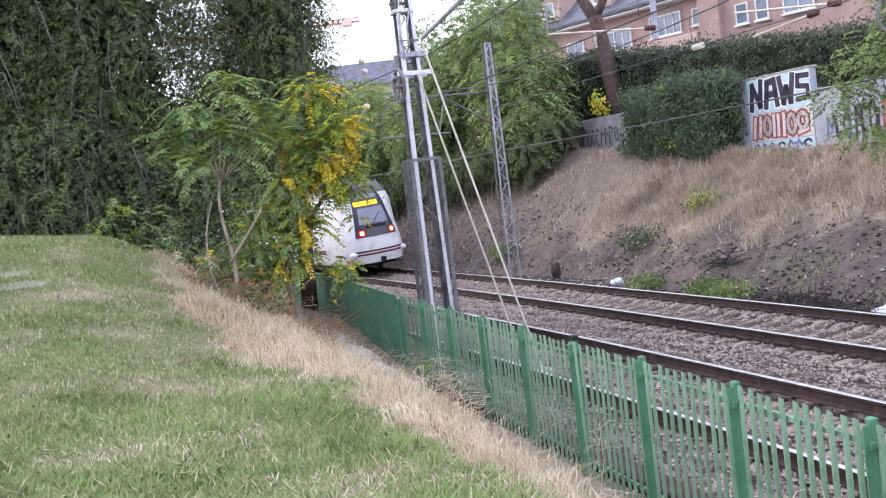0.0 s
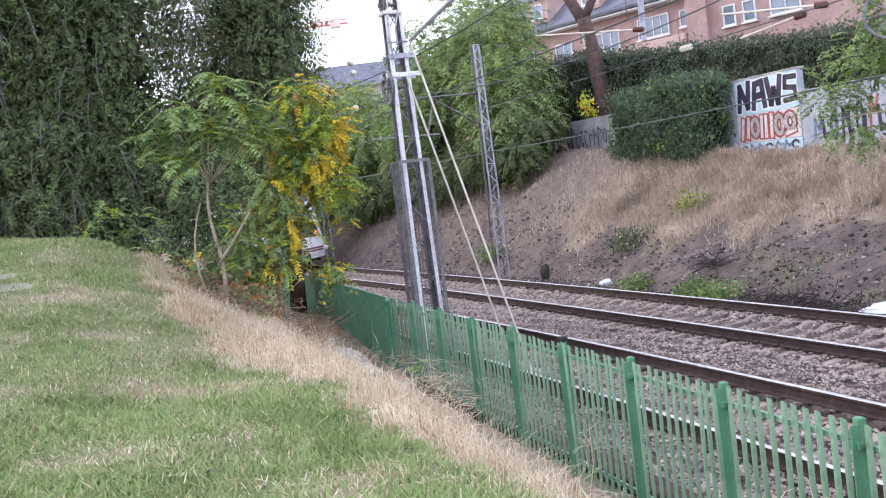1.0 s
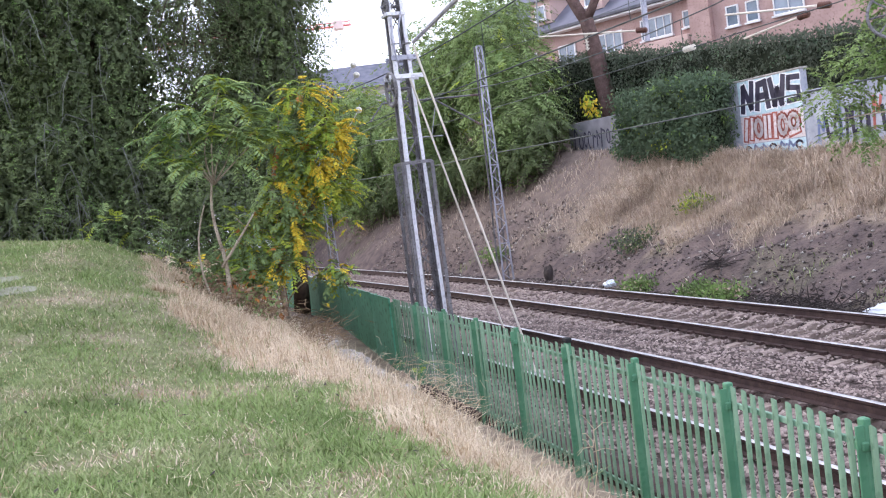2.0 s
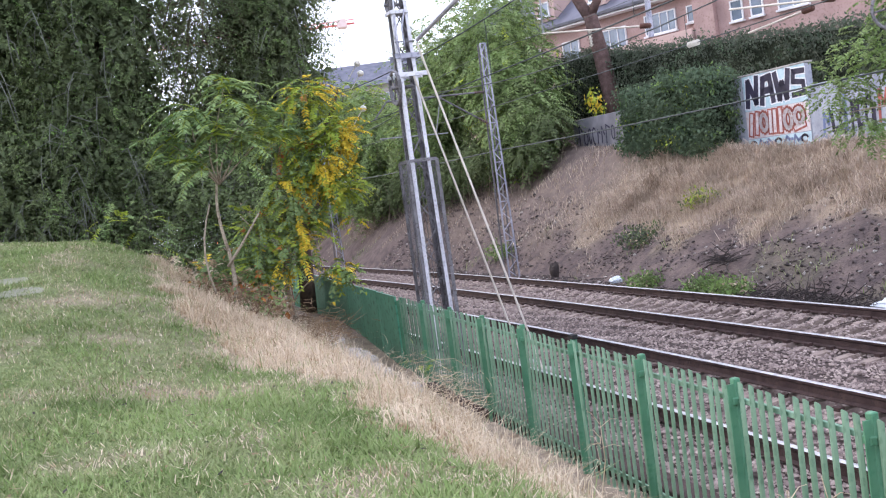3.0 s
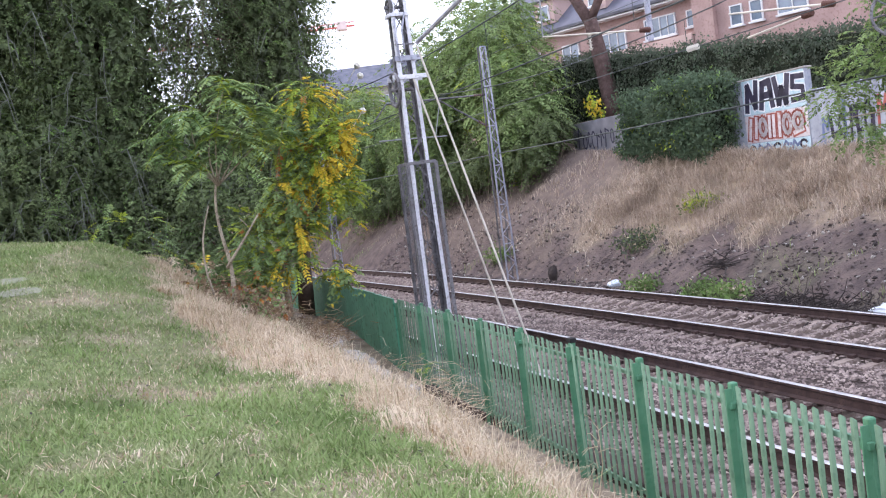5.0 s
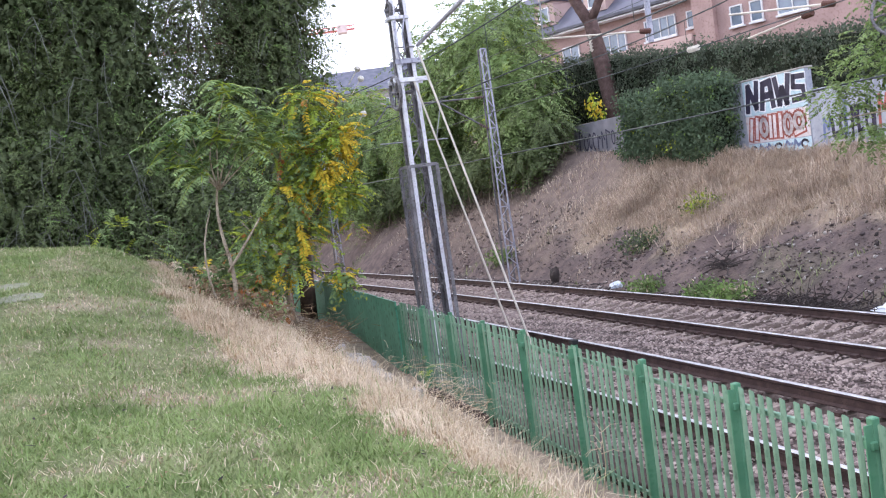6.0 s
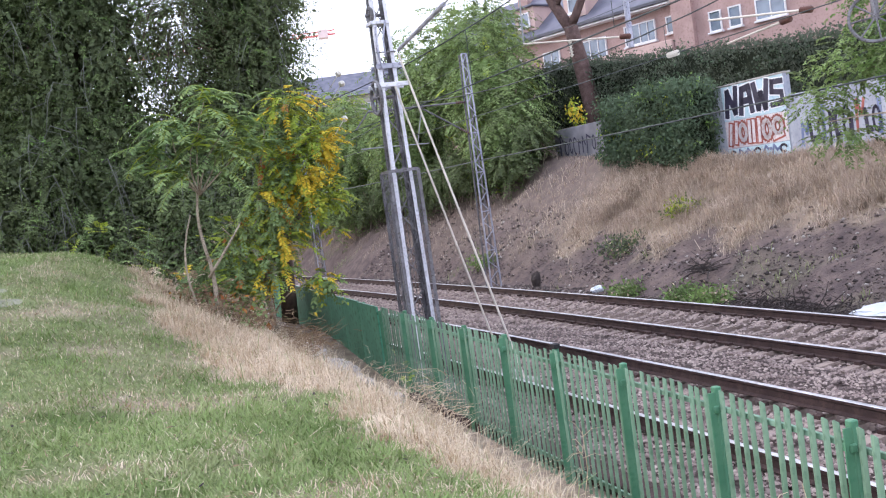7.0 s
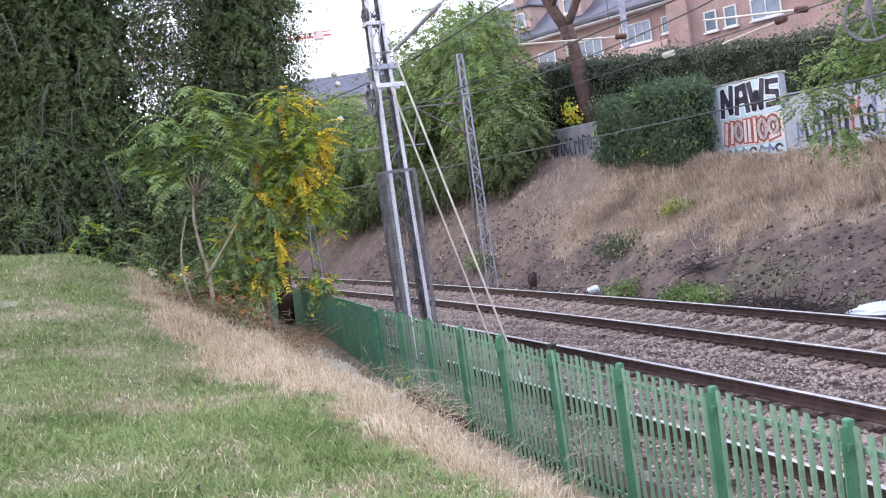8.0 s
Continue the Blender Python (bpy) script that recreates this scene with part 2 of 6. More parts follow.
def ground_material():
    m = bpy.data.materials.new("ground_cover")
    m.use_nodes = True
    n, l = m.node_tree.nodes, m.node_tree.links
    b = n["Principled BSDF"]
    b.inputs["Roughness"].default_value, b.inputs["Specular IOR Level"].default_value = 0.95, 0.1
    tc = n.new("ShaderNodeTexCoord")
    at = n.new("ShaderNodeVertexColor")
    at.layer_name = "cover"
    sp = n.new("ShaderNodeSeparateColor")
    l.new(at.outputs[0], sp.inputs[0])

    def two(c1, c2, scale, lo=0.35, hi=0.65):
        t = n.new("ShaderNodeTexNoise")
        t.inputs["Scale"].default_value, t.inputs["Detail"].default_value = scale, 8
        l.new(tc.outputs["Object"], t.inputs["Vector"])
        r = n.new("ShaderNodeValToRGB")
        r.color_ramp.elements[0].position, r.color_ramp.elements[1].position = lo, hi
        r.color_ramp.elements[0].color, r.color_ramp.elements[1].color = c1, c2
        l.new(t.outputs["Fac"], r.inputs[0])
        return r.outputs[0]

    col = two(lin(88, 78, 78), lin(116, 102, 98), 3.0)
    # gravel is darker than its stones, painting the shade in their gaps
    for ch, c1, c2, sc in ((0, lin(92, 106, 66), lin(120, 132, 88), 5.0), (1, lin(156, 139, 121), lin(184, 167, 147), 4.0),
                           (2, lin(76, 66, 65), lin(110, 98, 94), 16.0)):
        mx = n.new("ShaderNodeMix")
        mx.data_type = "RGBA"
        l.new(sp.outputs[ch], mx.inputs[0])
        l.new(col, mx.inputs[6])
        l.new(two(c1, c2, sc), mx.inputs[7])
        col = mx.outputs[2]
    l.new(col, b.inputs["Base Color"])
    t = n.new("ShaderNodeTexNoise")
    t.inputs["Scale"].default_value, t.inputs["Detail"].default_value = 14, 8
    l.new(tc.outputs["Object"], t.inputs["Vector"])
    bp = n.new("ShaderNodeBump")
    bp.inputs["Strength"].default_value, bp.inputs["Distance"].default_value = 0.8, 0.06
    l.new(t.outputs["Fac"], bp.inputs["Height"])
    l.new(bp.outputs[0], b.inputs["Normal"])
    return m


def spaced(stops):
    """Grid lines: stops of (start, step), the last one the end."""
    out = []
    for (a, st), (b, _) in zip(stops, stops[1:]):
        out += list(np.arange(a, b - 1e-6, st))
    return out + [stops[-1][0]]


def build_ground():
    us = spaced([(-900, 150), (-150, 30), (-30, 5), (-5, 0.5), (3, 0.22), (30, 0.5), (60, 2), (130, 10), (250, 120), (2000, 0)])
    ws = spaced([(-2000, 200), (-200, 30), (-50, 5), (-15, 0.6), (-3, 0.22), (20, 0.4), (26, 2), (50, 15), (200, 150), (2000, 0)])
    verts, cols = [], []
    for u in us:
        for w in ws:
            uu = max(-60.0, min(u, 230.0))
            q = ALONG * u + ACROSS * (w - BEND * uu * uu / 2)
            if -60 <= u <= 230 and -60 < w < 60:
                z, c = height(q.x, q.y), cover(q.x, q.y)
            else:
                e = track(uu, max(-60.0, min(w, 60.0)))
                z, c = height(e.x, e.y), cover(e.x, e.y)
            verts.append((q.x, q.y, z))
            cols.append((*c, 1))
    nw = len(ws)
    faces = [(i * nw + j, i * nw + j + 1, (i + 1) * nw + j + 1, (i + 1) * nw + j) for i in range(len(us) - 1) for j in range(nw - 1)]
    faces = [f[::-1] for f in faces]
    me = raw_mesh("ground", verts, faces, [ground_material()], None, True)
    at = me.color_attributes.new("cover", "FLOAT_COLOR", "POINT")
    at.data.foreach_set("color", np.asarray(cols, np.float32).ravel())
    return tagged(new("ground", me), "grass bank, dry slope and railway cutting", "ground", kind="structure")


# ---- railway ----
def rail_mesh(w, z, u0, u1, step=1.0):
    """A flat-footed rail following the bend: foot, web and head; the running face is bright."""
    half = [(-0.075, -0.172), (0.075, -0.172), (0.075, -0.158), (0.02, -0.14), (0.012, -0.06), (0.036, -0.04), (0.036, -0.008), (0.026, 0.0),
            (-0.026, 0.0), (-0.036, -0.008), (-0.036, -0.04), (-0.012, -0.06), (-0.02, -0.14), (-0.075, -0.158)]
    bm = bmesh.new()
    rings, u = [], u0
    while u <= u1 + 1e-6:
        side = Matrix.Rotation(track_yaw(u), 3, "Z") @ Vector((1, 0, 0))
        c = track(u, w, z)
        rings.append([bm.verts.new(c + side * a + Vector((0, 0, b))) for a, b in half])
        u += step
    k = len(half)
    for r0, r1 in zip(rings, rings[1:]):
        for j in range(k):
            f = bm.faces.new((r0[j], r0[(j + 1) % k], r1[(j + 1) % k], r1[j]))
            f.material_index = 1 if j in (7, 6, 8) else 0
    bm.faces.new(rings[0][::-1])
    bm.faces.new(rings[-1])
    bmesh.ops.recalc_face_normals(bm, faces=bm.faces)
    return bm


def sleeper_mesh():
    """A concrete sleeper: deep ends with sloping shoulders, a lower waist."""
    bm = bmesh.new()
    prof = [(-1.3, 0.105, 0.0), (-1.26, 0.115, 0.012), (-0.5, 0.115, 0.02), (-0.35, 0.09, -0.03), (0.35, 0.09, -0.03), (0.5, 0.115, 0.02), (1.26, 0.115, 0.012), (1.3, 0.105, 0.0)]
    rings = []
    for x, hw, top in prof:
        rings.append([bm.verts.new(v) for v in ((x, -hw, -0.2), (x, -hw + 0.035, top), (x, hw - 0.035, top), (x, hw, -0.2))])
    for r0, r1 in zip(rings, rings[1:]):
        for j in range(3):
            bm.faces.new((r0[j], r0[j + 1], r1[j + 1], r1[j]))
    bm.faces.new(rings[0])
    bm.faces.new(rings[-1][::-1])
    bmesh.ops.recalc_face_normals(bm, faces=bm.faces)
    return mesh_of("sleeper", bm, M_SLEEPER)


def build_track(centre, label, sleeper_z, me):
    tr = thing("railway_track", Matrix(), label, "railway track", "railway tracks")
    for k, s in enumerate((-1, 1)):
        part("rail", rail_mesh(centre + s * GAUGE / 2, CANT * k, -14, 190, 1.5), [M_RAIL, M_RAIL_TOP], tr, "rusty steel rail with a polished head")
    tilt = math.degrees(math.atan2(CANT, GAUGE))
    u = -10.0
    clips = bmesh.new()
    while u < 125:
        c = track(u, centre, sleeper_z + CANT / 2 - 0.185)
        m = pose(c.x, c.y, c.z, 0, -tilt, math.degrees(track_yaw(u)))
        piece("sleeper", me, tr, m)
        if u < 45:
            for s in (-1, 1):
                for o in (-0.12, 0.12):
                    add_box(clips, (0.09, 0.11, 0.05), m @ pose(s * GAUGE / 2 + o, 0, 0.04))
        u += 0.5
    tagged(part("fastening", clips, M_RAIL, tr), kind="stuff")
    return tr


# ---- fence ----
def fence_xy(n, w=FENCE_W):
    return FALONG * (FENCE_S0 + FENCE_STEP * n) + FACROSS * w


def fence_base(n):
    q = fence_xy(n)
    return height(q.x, q.y) - 0.05


def picket_mesh():
    """A flat steel pale, folded lengthways, with a slanted tip."""
    bm = bmesh.new()
    pts = [(-0.033, 0.0), (-0.011, 0.012), (0.011, 0.012), (0.033, 0.0)]
    lo, hi = [], []
    for dy in (0.0, 0.004):
        lo.append([bm.verts.new((x, -(y + dy), 0)) for x, y in pts])
        hi.append([bm.verts.new((x, -(y + dy), 1.0 if abs(x) < 0.02 else 0.99)) for x, y in pts])
    for a in range(3):
        bm.faces.new((lo[0][a], lo[0][a + 1], hi[0][a + 1], hi[0][a]))
        bm.faces.new((lo[1][a + 1], lo[1][a], hi[1][a], hi[1][a + 1]))
        bm.faces.new((hi[0][a], hi[0][a + 1], hi[1][a + 1], hi[1][a]))
    bm.faces.new((lo[0][0], hi[0][0], hi[1][0], lo[1][0]))
    bm.faces.new((hi[0][3], lo[0][3], lo[1][3], hi[1][3]))
    bmesh.ops.recalc_face_normals(bm, faces=bm.faces)
    return mesh_of("picket", bm, M_GREEN)


def build_fence():
    yaw = math.degrees(FTH) + 90
    post_me = {}
    pk = picket_mesh()
    rng = random.Random(5)
    SOLID = 8
    for n in range(-9, 17):
        a, b = fence_xy(n), fence_xy(n + 1)
        za, zb = fence_base(n), fence_base(n + 1)
        solid = n >= SOLID
        top = FENCE_TOP + 0.012 * rng.uniform(-1, 1)
        if solid:
            lab = "dark green solid steel sheet fence panel on the slope"
        else:
            lab = "green painted steel picket fence panel beside the track"
        fp = thing("fence_panel", pose(a.x, a.y, 0, 0, 0, yaw), lab, "fence", "green railway fence")
        hp = top + (-0.05 if solid else 0.005) - za
        bm = box((0.065, 0.06, hp), pose(0, 0, za + hp / 2), 0.008)
        add_box(bm, (0.012, 0.085, hp - 0.04), pose(-0.02, 0.045, za + hp / 2 - 0.02))
        part("post", bm, M_GREEN_POST, fp)
        part("bracket", box((0.09, 0.05, 0.06), pose(0.0, 0.035, top - 0.17), 0.008), M_GREEN_POST, fp)
        if n == 3:
            part("cap", box((0.11, 0.07, 0.05), pose(0, 0, top + 0.03), 0.006), M_BLACK, fp, "black cap on the post")
        zlow = min(za, zb)
        if solid:
            bm = bmesh.new()
            add_box(bm, (FENCE_STEP - 0.03, 0.006, top - 0.03 - zlow), pose(FENCE_STEP / 2, 0.11, (top - 0.03 + zlow) / 2))
            for e in (0.03, FENCE_STEP - 0.03):
                add_box(bm, (0.03, 0.03, top - 0.03 - zlow), pose(e, 0.095, (top - 0.03 + zlow) / 2))
            add_box(bm, (FENCE_STEP - 0.03, 0.03, 0.03), pose(FENCE_STEP / 2, 0.1, top - 0.03))
            part("sheet", bm, M_GREEN_SHEET, fp, "dark green steel sheet")
        else:
            for z in (top - 0.17, zlow + 0.22):
                part("rail_bar", box((FENCE_STEP, 0.03, 0.045), pose(FENCE_STEP / 2, -0.012, z), 0.005), M_GREEN, fp)
            for i in range(11):
                s = (i + 0.75) * FENCE_STEP / 11.5
                zb_ = mixf(za, zb, s / FENCE_STEP) + 0.06
                m = pose(s, 0.025, zb_, rng.uniform(-0.6, 0.6), rng.uniform(-0.6, 0.6), 180) @ Matrix.Diagonal((1, 1, top - 0.02 - zb_ + rng.uniform(-0.012, 0.012), 1))
                piece("picket", pk, fp, m)


# ---- masts ----
def lattice_mast(base, yaw, tall, w0, w1, mat, label, panels=18, leg=0.06):
    """A four-legged tapering lattice mast."""
    th = thing("lattice_mast", pose(base.x, base.y, base.z, 0, 0, math.degrees(yaw)), label, "mast", "overhead line masts")
    for sx in (-1, 1):
        for sy in (-1, 1):
            bm = bmesh.new()
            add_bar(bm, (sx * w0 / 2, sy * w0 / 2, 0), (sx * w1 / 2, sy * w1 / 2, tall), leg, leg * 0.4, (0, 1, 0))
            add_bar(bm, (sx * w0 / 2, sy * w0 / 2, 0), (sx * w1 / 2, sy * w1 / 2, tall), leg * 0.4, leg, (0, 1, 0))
            # rear legs get the darker steel, in place of shade behind the lattice
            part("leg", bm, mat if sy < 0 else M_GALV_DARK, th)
    for face in range(4):
        rot = Matrix.Rotation(face * math.pi / 2, 4, "Z")
        out = rot.to_3x3() @ Vector((0, -1, 0))
        for i in range(panels if face == 0 else 0):
            za, zb = tall * i / panels, tall * (i + 1) / panels
            ha, hb = mixf(w0, w1, i / panels) / 2, mixf(w0, w1, (i + 1) / panels) / 2
            s = 1 if i % 2 else -1
            bm = bmesh.new()
            add_bar(bm, rot @ Vector((-s * ha, -ha, za)), rot @ Vector((s * hb, -hb, zb)), leg * 0.5, 0.012, out)
            part("brace", bm, mat, th)
            if face == 0 and i % 4 == 3:
                bm = bmesh.new()
                add_bar(bm, rot @ Vector((-hb, -hb, zb)), rot @ Vector((hb, -hb, zb)), leg * 0.65, 0.012, out)
                part("strut", bm, mat, th)
    part("footing", box((w0 * 2, w0 * 2, 0.5), pose(0, 0, -0.2), 0.03), M_CONCRETE, th, "grey concrete footing")
    return th


# ---- plants ----
def leaf_mat(name, a, b, c, tr=0.25):
    return material(name, lin(*a), lin(*b), 0.6, 0.8, 0, island=0.22, translucent=tr, c3=lin(*c), spec=0.15)


M_LEAF_DARK = leaf_mat("dark_leaves", (92, 106, 71), (122, 134, 94), (106, 122, 78))
M_LEAF_BANK = leaf_mat("feathery_bank_leaves", (116, 138, 86), (152, 170, 114), (134, 156, 98), 0.32)
M_LEAF_DEEP = leaf_mat("deep_green_leaves", (84, 94, 68), (108, 118, 88), (96, 108, 76))
M_LEAF_MID = leaf_mat("green_leaves", (98, 126, 72), (134, 158, 96), (114, 142, 78))
M_LEAF_AIL = leaf_mat("pinnate_leaves", (104, 128, 84), (140, 160, 108), (146, 164, 104))
M_LEAF_YEL = leaf_mat("yellowing_leaves", (206, 178, 60), (230, 200, 78), (186, 176, 70))
M_LEAF_LIME = leaf_mat("lime_leaves", (134, 154, 62), (164, 178, 76), (176, 176, 68))
M_LEAF_RUST = leaf_mat("rusty_leaves", (150, 98, 56), (180, 120, 70), (168, 128, 62))
M_IVY = leaf_mat("ivy_leaves", (74, 92, 72), (100, 116, 94), (90, 106, 78), 0.2)
M_HEDGE = leaf_mat("hedge_leaves", (80, 88, 76), (102, 110, 94), (94, 98, 86), 0.2)
# near-black fill colour: the shade inside dense foliage
M_CORE = material("shaded_inside", lin(34, 42, 30), lin(46, 52, 38), 5, 0.95)
M_BARK = material("grey_bark", lin(140, 128, 112), lin(172, 160, 142), 6, 0.9, 0, 0.4, 40, c3=lin(104, 92, 78))
M_BARK_DARK = material("dark_bark", lin(66, 54, 46), lin(90, 76, 64), 6, 0.95, 0, 0.5, 30)
M_TWIG = material("pale_twigs", lin(96, 98, 92), lin(122, 124, 116), 5, 0.9)
M_PINE = material("pine_bark", lin(84, 68, 66), lin(112, 92, 88), 5, 0.95, 0, 0.6, 20, c3=lin(78, 54, 50))


def leaf_mesh(name, blobs, clumps, per, spread, size, mats, shares, seed, droop=0.3, shell=0.55):
    """Many small pointed leaves in clumps through ellipsoid blobs (x, y, z, rx, ry, rz)."""
    r = np.random.RandomState(seed)
    B = np.array(blobs, float)
    vol = B[:, 3] * B[:, 4] * B[:, 5]
    pick = r.choice(len(B), clumps, p=vol ** 0.75 / (vol ** 0.75).sum())
    d = r.normal(size=(clumps, 3))
    d /= np.linalg.norm(d, axis=1)[:, None]
    rad = shell + (1 - shell) * r.rand(clumps) ** 0.6
    rad *= 1 + 0.16 * r.normal(size=clumps)
    C = B[pick, :3] + d * rad[:, None] * B[pick, 3:]
    mk = r.choice(len(mats), clumps, p=np.array(shares) / sum(shares))
    m = np.repeat(mk, per)
    P = np.repeat(C, per, 0) + r.normal(size=(clumps * per, 3)) * spread * np.array([1, 1, 0.75])
    n = len(P)
    ax = r.normal(size=(n, 3))
    ax[:, 2] -= droop * 2
    ax /= np.linalg.norm(ax, axis=1)[:, None]
    sd = np.cross(ax, r.normal(size=(n, 3)))
    sd /= np.linalg.norm(sd, axis=1)[:, None]
    L = size * (0.6 + 0.8 * r.rand(n))[:, None]
    V = np.stack([P, P + ax * L * 0.45 + sd * L * 0.26, P + ax * L, P + ax * L * 0.45 - sd * L * 0.26], 1).reshape(-1, 3)
    F = np.arange(n * 4).reshape(n, 4)
    flip = r.rand(n) < 0.12
    m = np.where(flip, r.choice(len(mats), n, p=np.array(shares) / sum(shares)), m)
    return raw_mesh(name, V, F, mats, m)


def spray_mesh(name, blobs, sprays, per, length, leaf, mats, shares, seed, shell=0.45, hang=0.8, slim=0.24, ragged=1.0,
               tint=None, tips=None, stalk=None, blend=0.15):
    """Twigs or feathered leaves that arch out of ellipsoid blobs (or from given shoot tips), with leaves in pairs along them."""
    r = np.random.RandomState(seed)
    up = np.array([0, 0, 1.0])
    if tips is None:
        B = np.array(blobs, float)
        vol = (B[:, 3] * B[:, 4] * B[:, 5]) ** 0.7
        pick = r.choice(len(B), sprays, p=vol / vol.sum())
        d = r.normal(size=(sprays, 3))
        d /= np.linalg.norm(d, axis=1)[:, None]
        rad = (shell + (1 - shell) * r.rand(sprays) ** 0.7) * (1 + 0.1 * r.normal(size=sprays))
        S = B[pick, :3] + d * rad[:, None] * B[pick, 3:]
        out = d * np.array([1, 1, 0.35]) + r.normal(size=(sprays, 3)) * 0.35
    else:
        T = np.array(tips, float)
        pick = np.arange(sprays) % len(T)
        a = r.rand(sprays) * 2 * np.pi
        out = np.stack([np.cos(a), np.sin(a), 0.15 + 0.75 * r.rand(sprays)], 1)
        S = T[pick] + r.normal(size=(sprays, 3)) * np.array([0.04, 0.04, 0.1])
    out /= np.linalg.norm(out, axis=1)[:, None]
    L = length * (0.55 + 0.7 * r.rand(sprays))
    sag = hang * (0.5 + 0.8 * r.rand(sprays))
    side = np.cross(out, up)
    side /= np.linalg.norm(side, axis=1)[:, None] + 1e-6
    half = per // 2
    k = np.repeat((np.arange(half) + 0.7) / half, 2)[None, :]
    k = k + ragged * 0.04 * r.normal(size=(sprays, half * 2))
    sg = np.tile([-1.0, 1.0], half)[None, :, None]

    def along(q):
        return S[:, None] + out[:, None] * (L[:, None] * q)[..., None] - up * (sag[:, None] * L[:, None] * np.clip(q, 0, 2) ** 1.8)[..., None]
    base = along(k)
    tang = out[:, None] - up * (sag[:, None] * 1.8 * np.clip(k, 0.02, 2) ** 0.8)[..., None]
    tang /= np.linalg.norm(tang, axis=2)[..., None]
    lead = side[:, None] * sg * 0.85 + tang * 0.5 - up * (0.1 + 0.35 * r.rand(sprays, half * 2))[..., None]
    lead = lead + ragged * 0.45 * r.normal(size=lead.shape)
    lead /= np.linalg.norm(lead, axis=2)[..., None]
    wide = tang - lead * (tang * lead).sum(2)[..., None] + ragged * 0.35 * r.normal(size=lead.shape)
    wide /= np.linalg.norm(wide, axis=2)[..., None]
    ll = (leaf * (0.7 + 0.5 * r.rand(sprays, half * 2)) * (1.1 - 0.5 * abs(k - 0.45)))[..., None]
    V = np.stack([base, base + lead * ll * 0.42 + wide * ll * slim, base + lead * ll, base + lead * ll * 0.42 - wide * ll * slim], 2).reshape(-1, 3)
    pr = np.array(shares, float) / sum(shares)
    mi = r.choice(len(mats), sprays, p=pr)
    if tint is not None:
        mi = np.array([tint(c, r, m) for c, m in zip(along(np.full((sprays, 1), 0.6))[:, 0], mi)])
    MI = np.repeat(mi, half * 2)
    odd = r.rand(len(MI)) < blend
    MI = np.where(odd, r.choice(len(mats), len(MI), p=pr), MI)
    mats = list(mats)
    if stalk is not None:
        share, rad0, mat = stalk
        n = int(sprays * share)
        q = np.linspace(-0.25, 1, 6)[None, :].repeat(sprays, 0)
        C = along(np.clip(q, 0, 1))[:n] + out[:n, None] * (np.minimum(q[:n], 0) * L[:n, None])[..., None]
        o = np.cross(out, r.normal(size=(sprays, 3)))[:n, None] * rad0 * np.linspace(1.2, 0.4, 6)[None, :, None]
        W = np.stack([C[:, :-1] - o[:, :-1], C[:, :-1] + o[:, :-1], C[:, 1:] + o[:, 1:], C[:, 1:] - o[:, 1:]], 2).reshape(-1, 3)
        V = np.concatenate([V, W])
        MI = np.concatenate([MI, np.full(len(W) // 4, len(mats))])
        mats.append(mat)
    return raw_mesh(name, V, np.arange(len(V)).reshape(-1, 4), mats, MI)


def frond_mesh(name, blobs, fronds, length, mats, shares, seed, pairs=8, shell=0.3):
    """Long feathered leaves: a thin stalk with pairs of hanging leaflets."""
    r = np.random.RandomState(seed)
    B = np.array(blobs, float)
    vol = (B[:, 3] * B[:, 4] * B[:, 5]) ** 0.75
    pick = r.choice(len(B), fronds, p=vol / vol.sum())
    d = r.normal(size=(fronds, 3))
    d /= np.linalg.norm(d, axis=1)[:, None]
    C = B[pick, :3] + d * (shell + (1 - shell) * r.rand(fronds) ** 0.6)[:, None] * B[pick, 3:]
    out = C - B[pick, :3]
    out[:, 2] *= 0.4
    out += r.normal(size=(fronds, 3)) * 0.25
    out[:, 2] += 0.12
    out /= np.linalg.norm(out, axis=1)[:, None]
    V, F, MI = [], [], []
    k0 = 0
    for i in range(fronds):
        L = length * r.uniform(0.6, 1.15)
        a = out[i]
        side = np.cross(a, (0, 0, 1.0))
        side /= np.linalg.norm(side) + 1e-6
        mi = r.choice(len(mats), p=np.array(shares) / sum(shares))
        sag = r.uniform(0.3, 0.75)
        for j in range(pairs):
            s = (j + 0.6) / pairs
            base = C[i] + a * L * s - np.array((0, 0, sag * L * s * s))
            tang = a - np.array((0, 0, 2 * sag * s))
            tang /= np.linalg.norm(tang)
            for sg in (-1, 1):
                ll = L * 0.24 * (1 - 0.55 * abs(s - 0.45)) * r.uniform(0.8, 1.15)
                w = ll * 0.2
                lead = side * sg * 0.85 + tang * 0.45 - np.array((0, 0, r.uniform(0.1, 0.55)))
                lead /= np.linalg.norm(lead)
                V += [base, base + lead * ll * 0.4 + tang * w, base + lead * ll, base + lead * ll * 0.4 - tang * w]
                F.append((k0, k0 + 1, k0 + 2, k0 + 3))
                MI.append(mi)
                k0 += 4
        e = C[i] + a * L - np.array((0, 0, sag * L))
        mid = C[i] + a * L * 0.5 - np.array((0, 0, sag * L * 0.25))
        for p, q in ((C[i], mid), (mid, e)):
            o = side * 0.006
            V += [p - o, p + o, q + o * 0.5, q - o * 0.5]
            F.append((k0, k0 + 1, k0 + 2, k0 + 3))
            MI.append(mi)
            k0 += 4
    return raw_mesh(name, np.array(V), F, mats, MI)


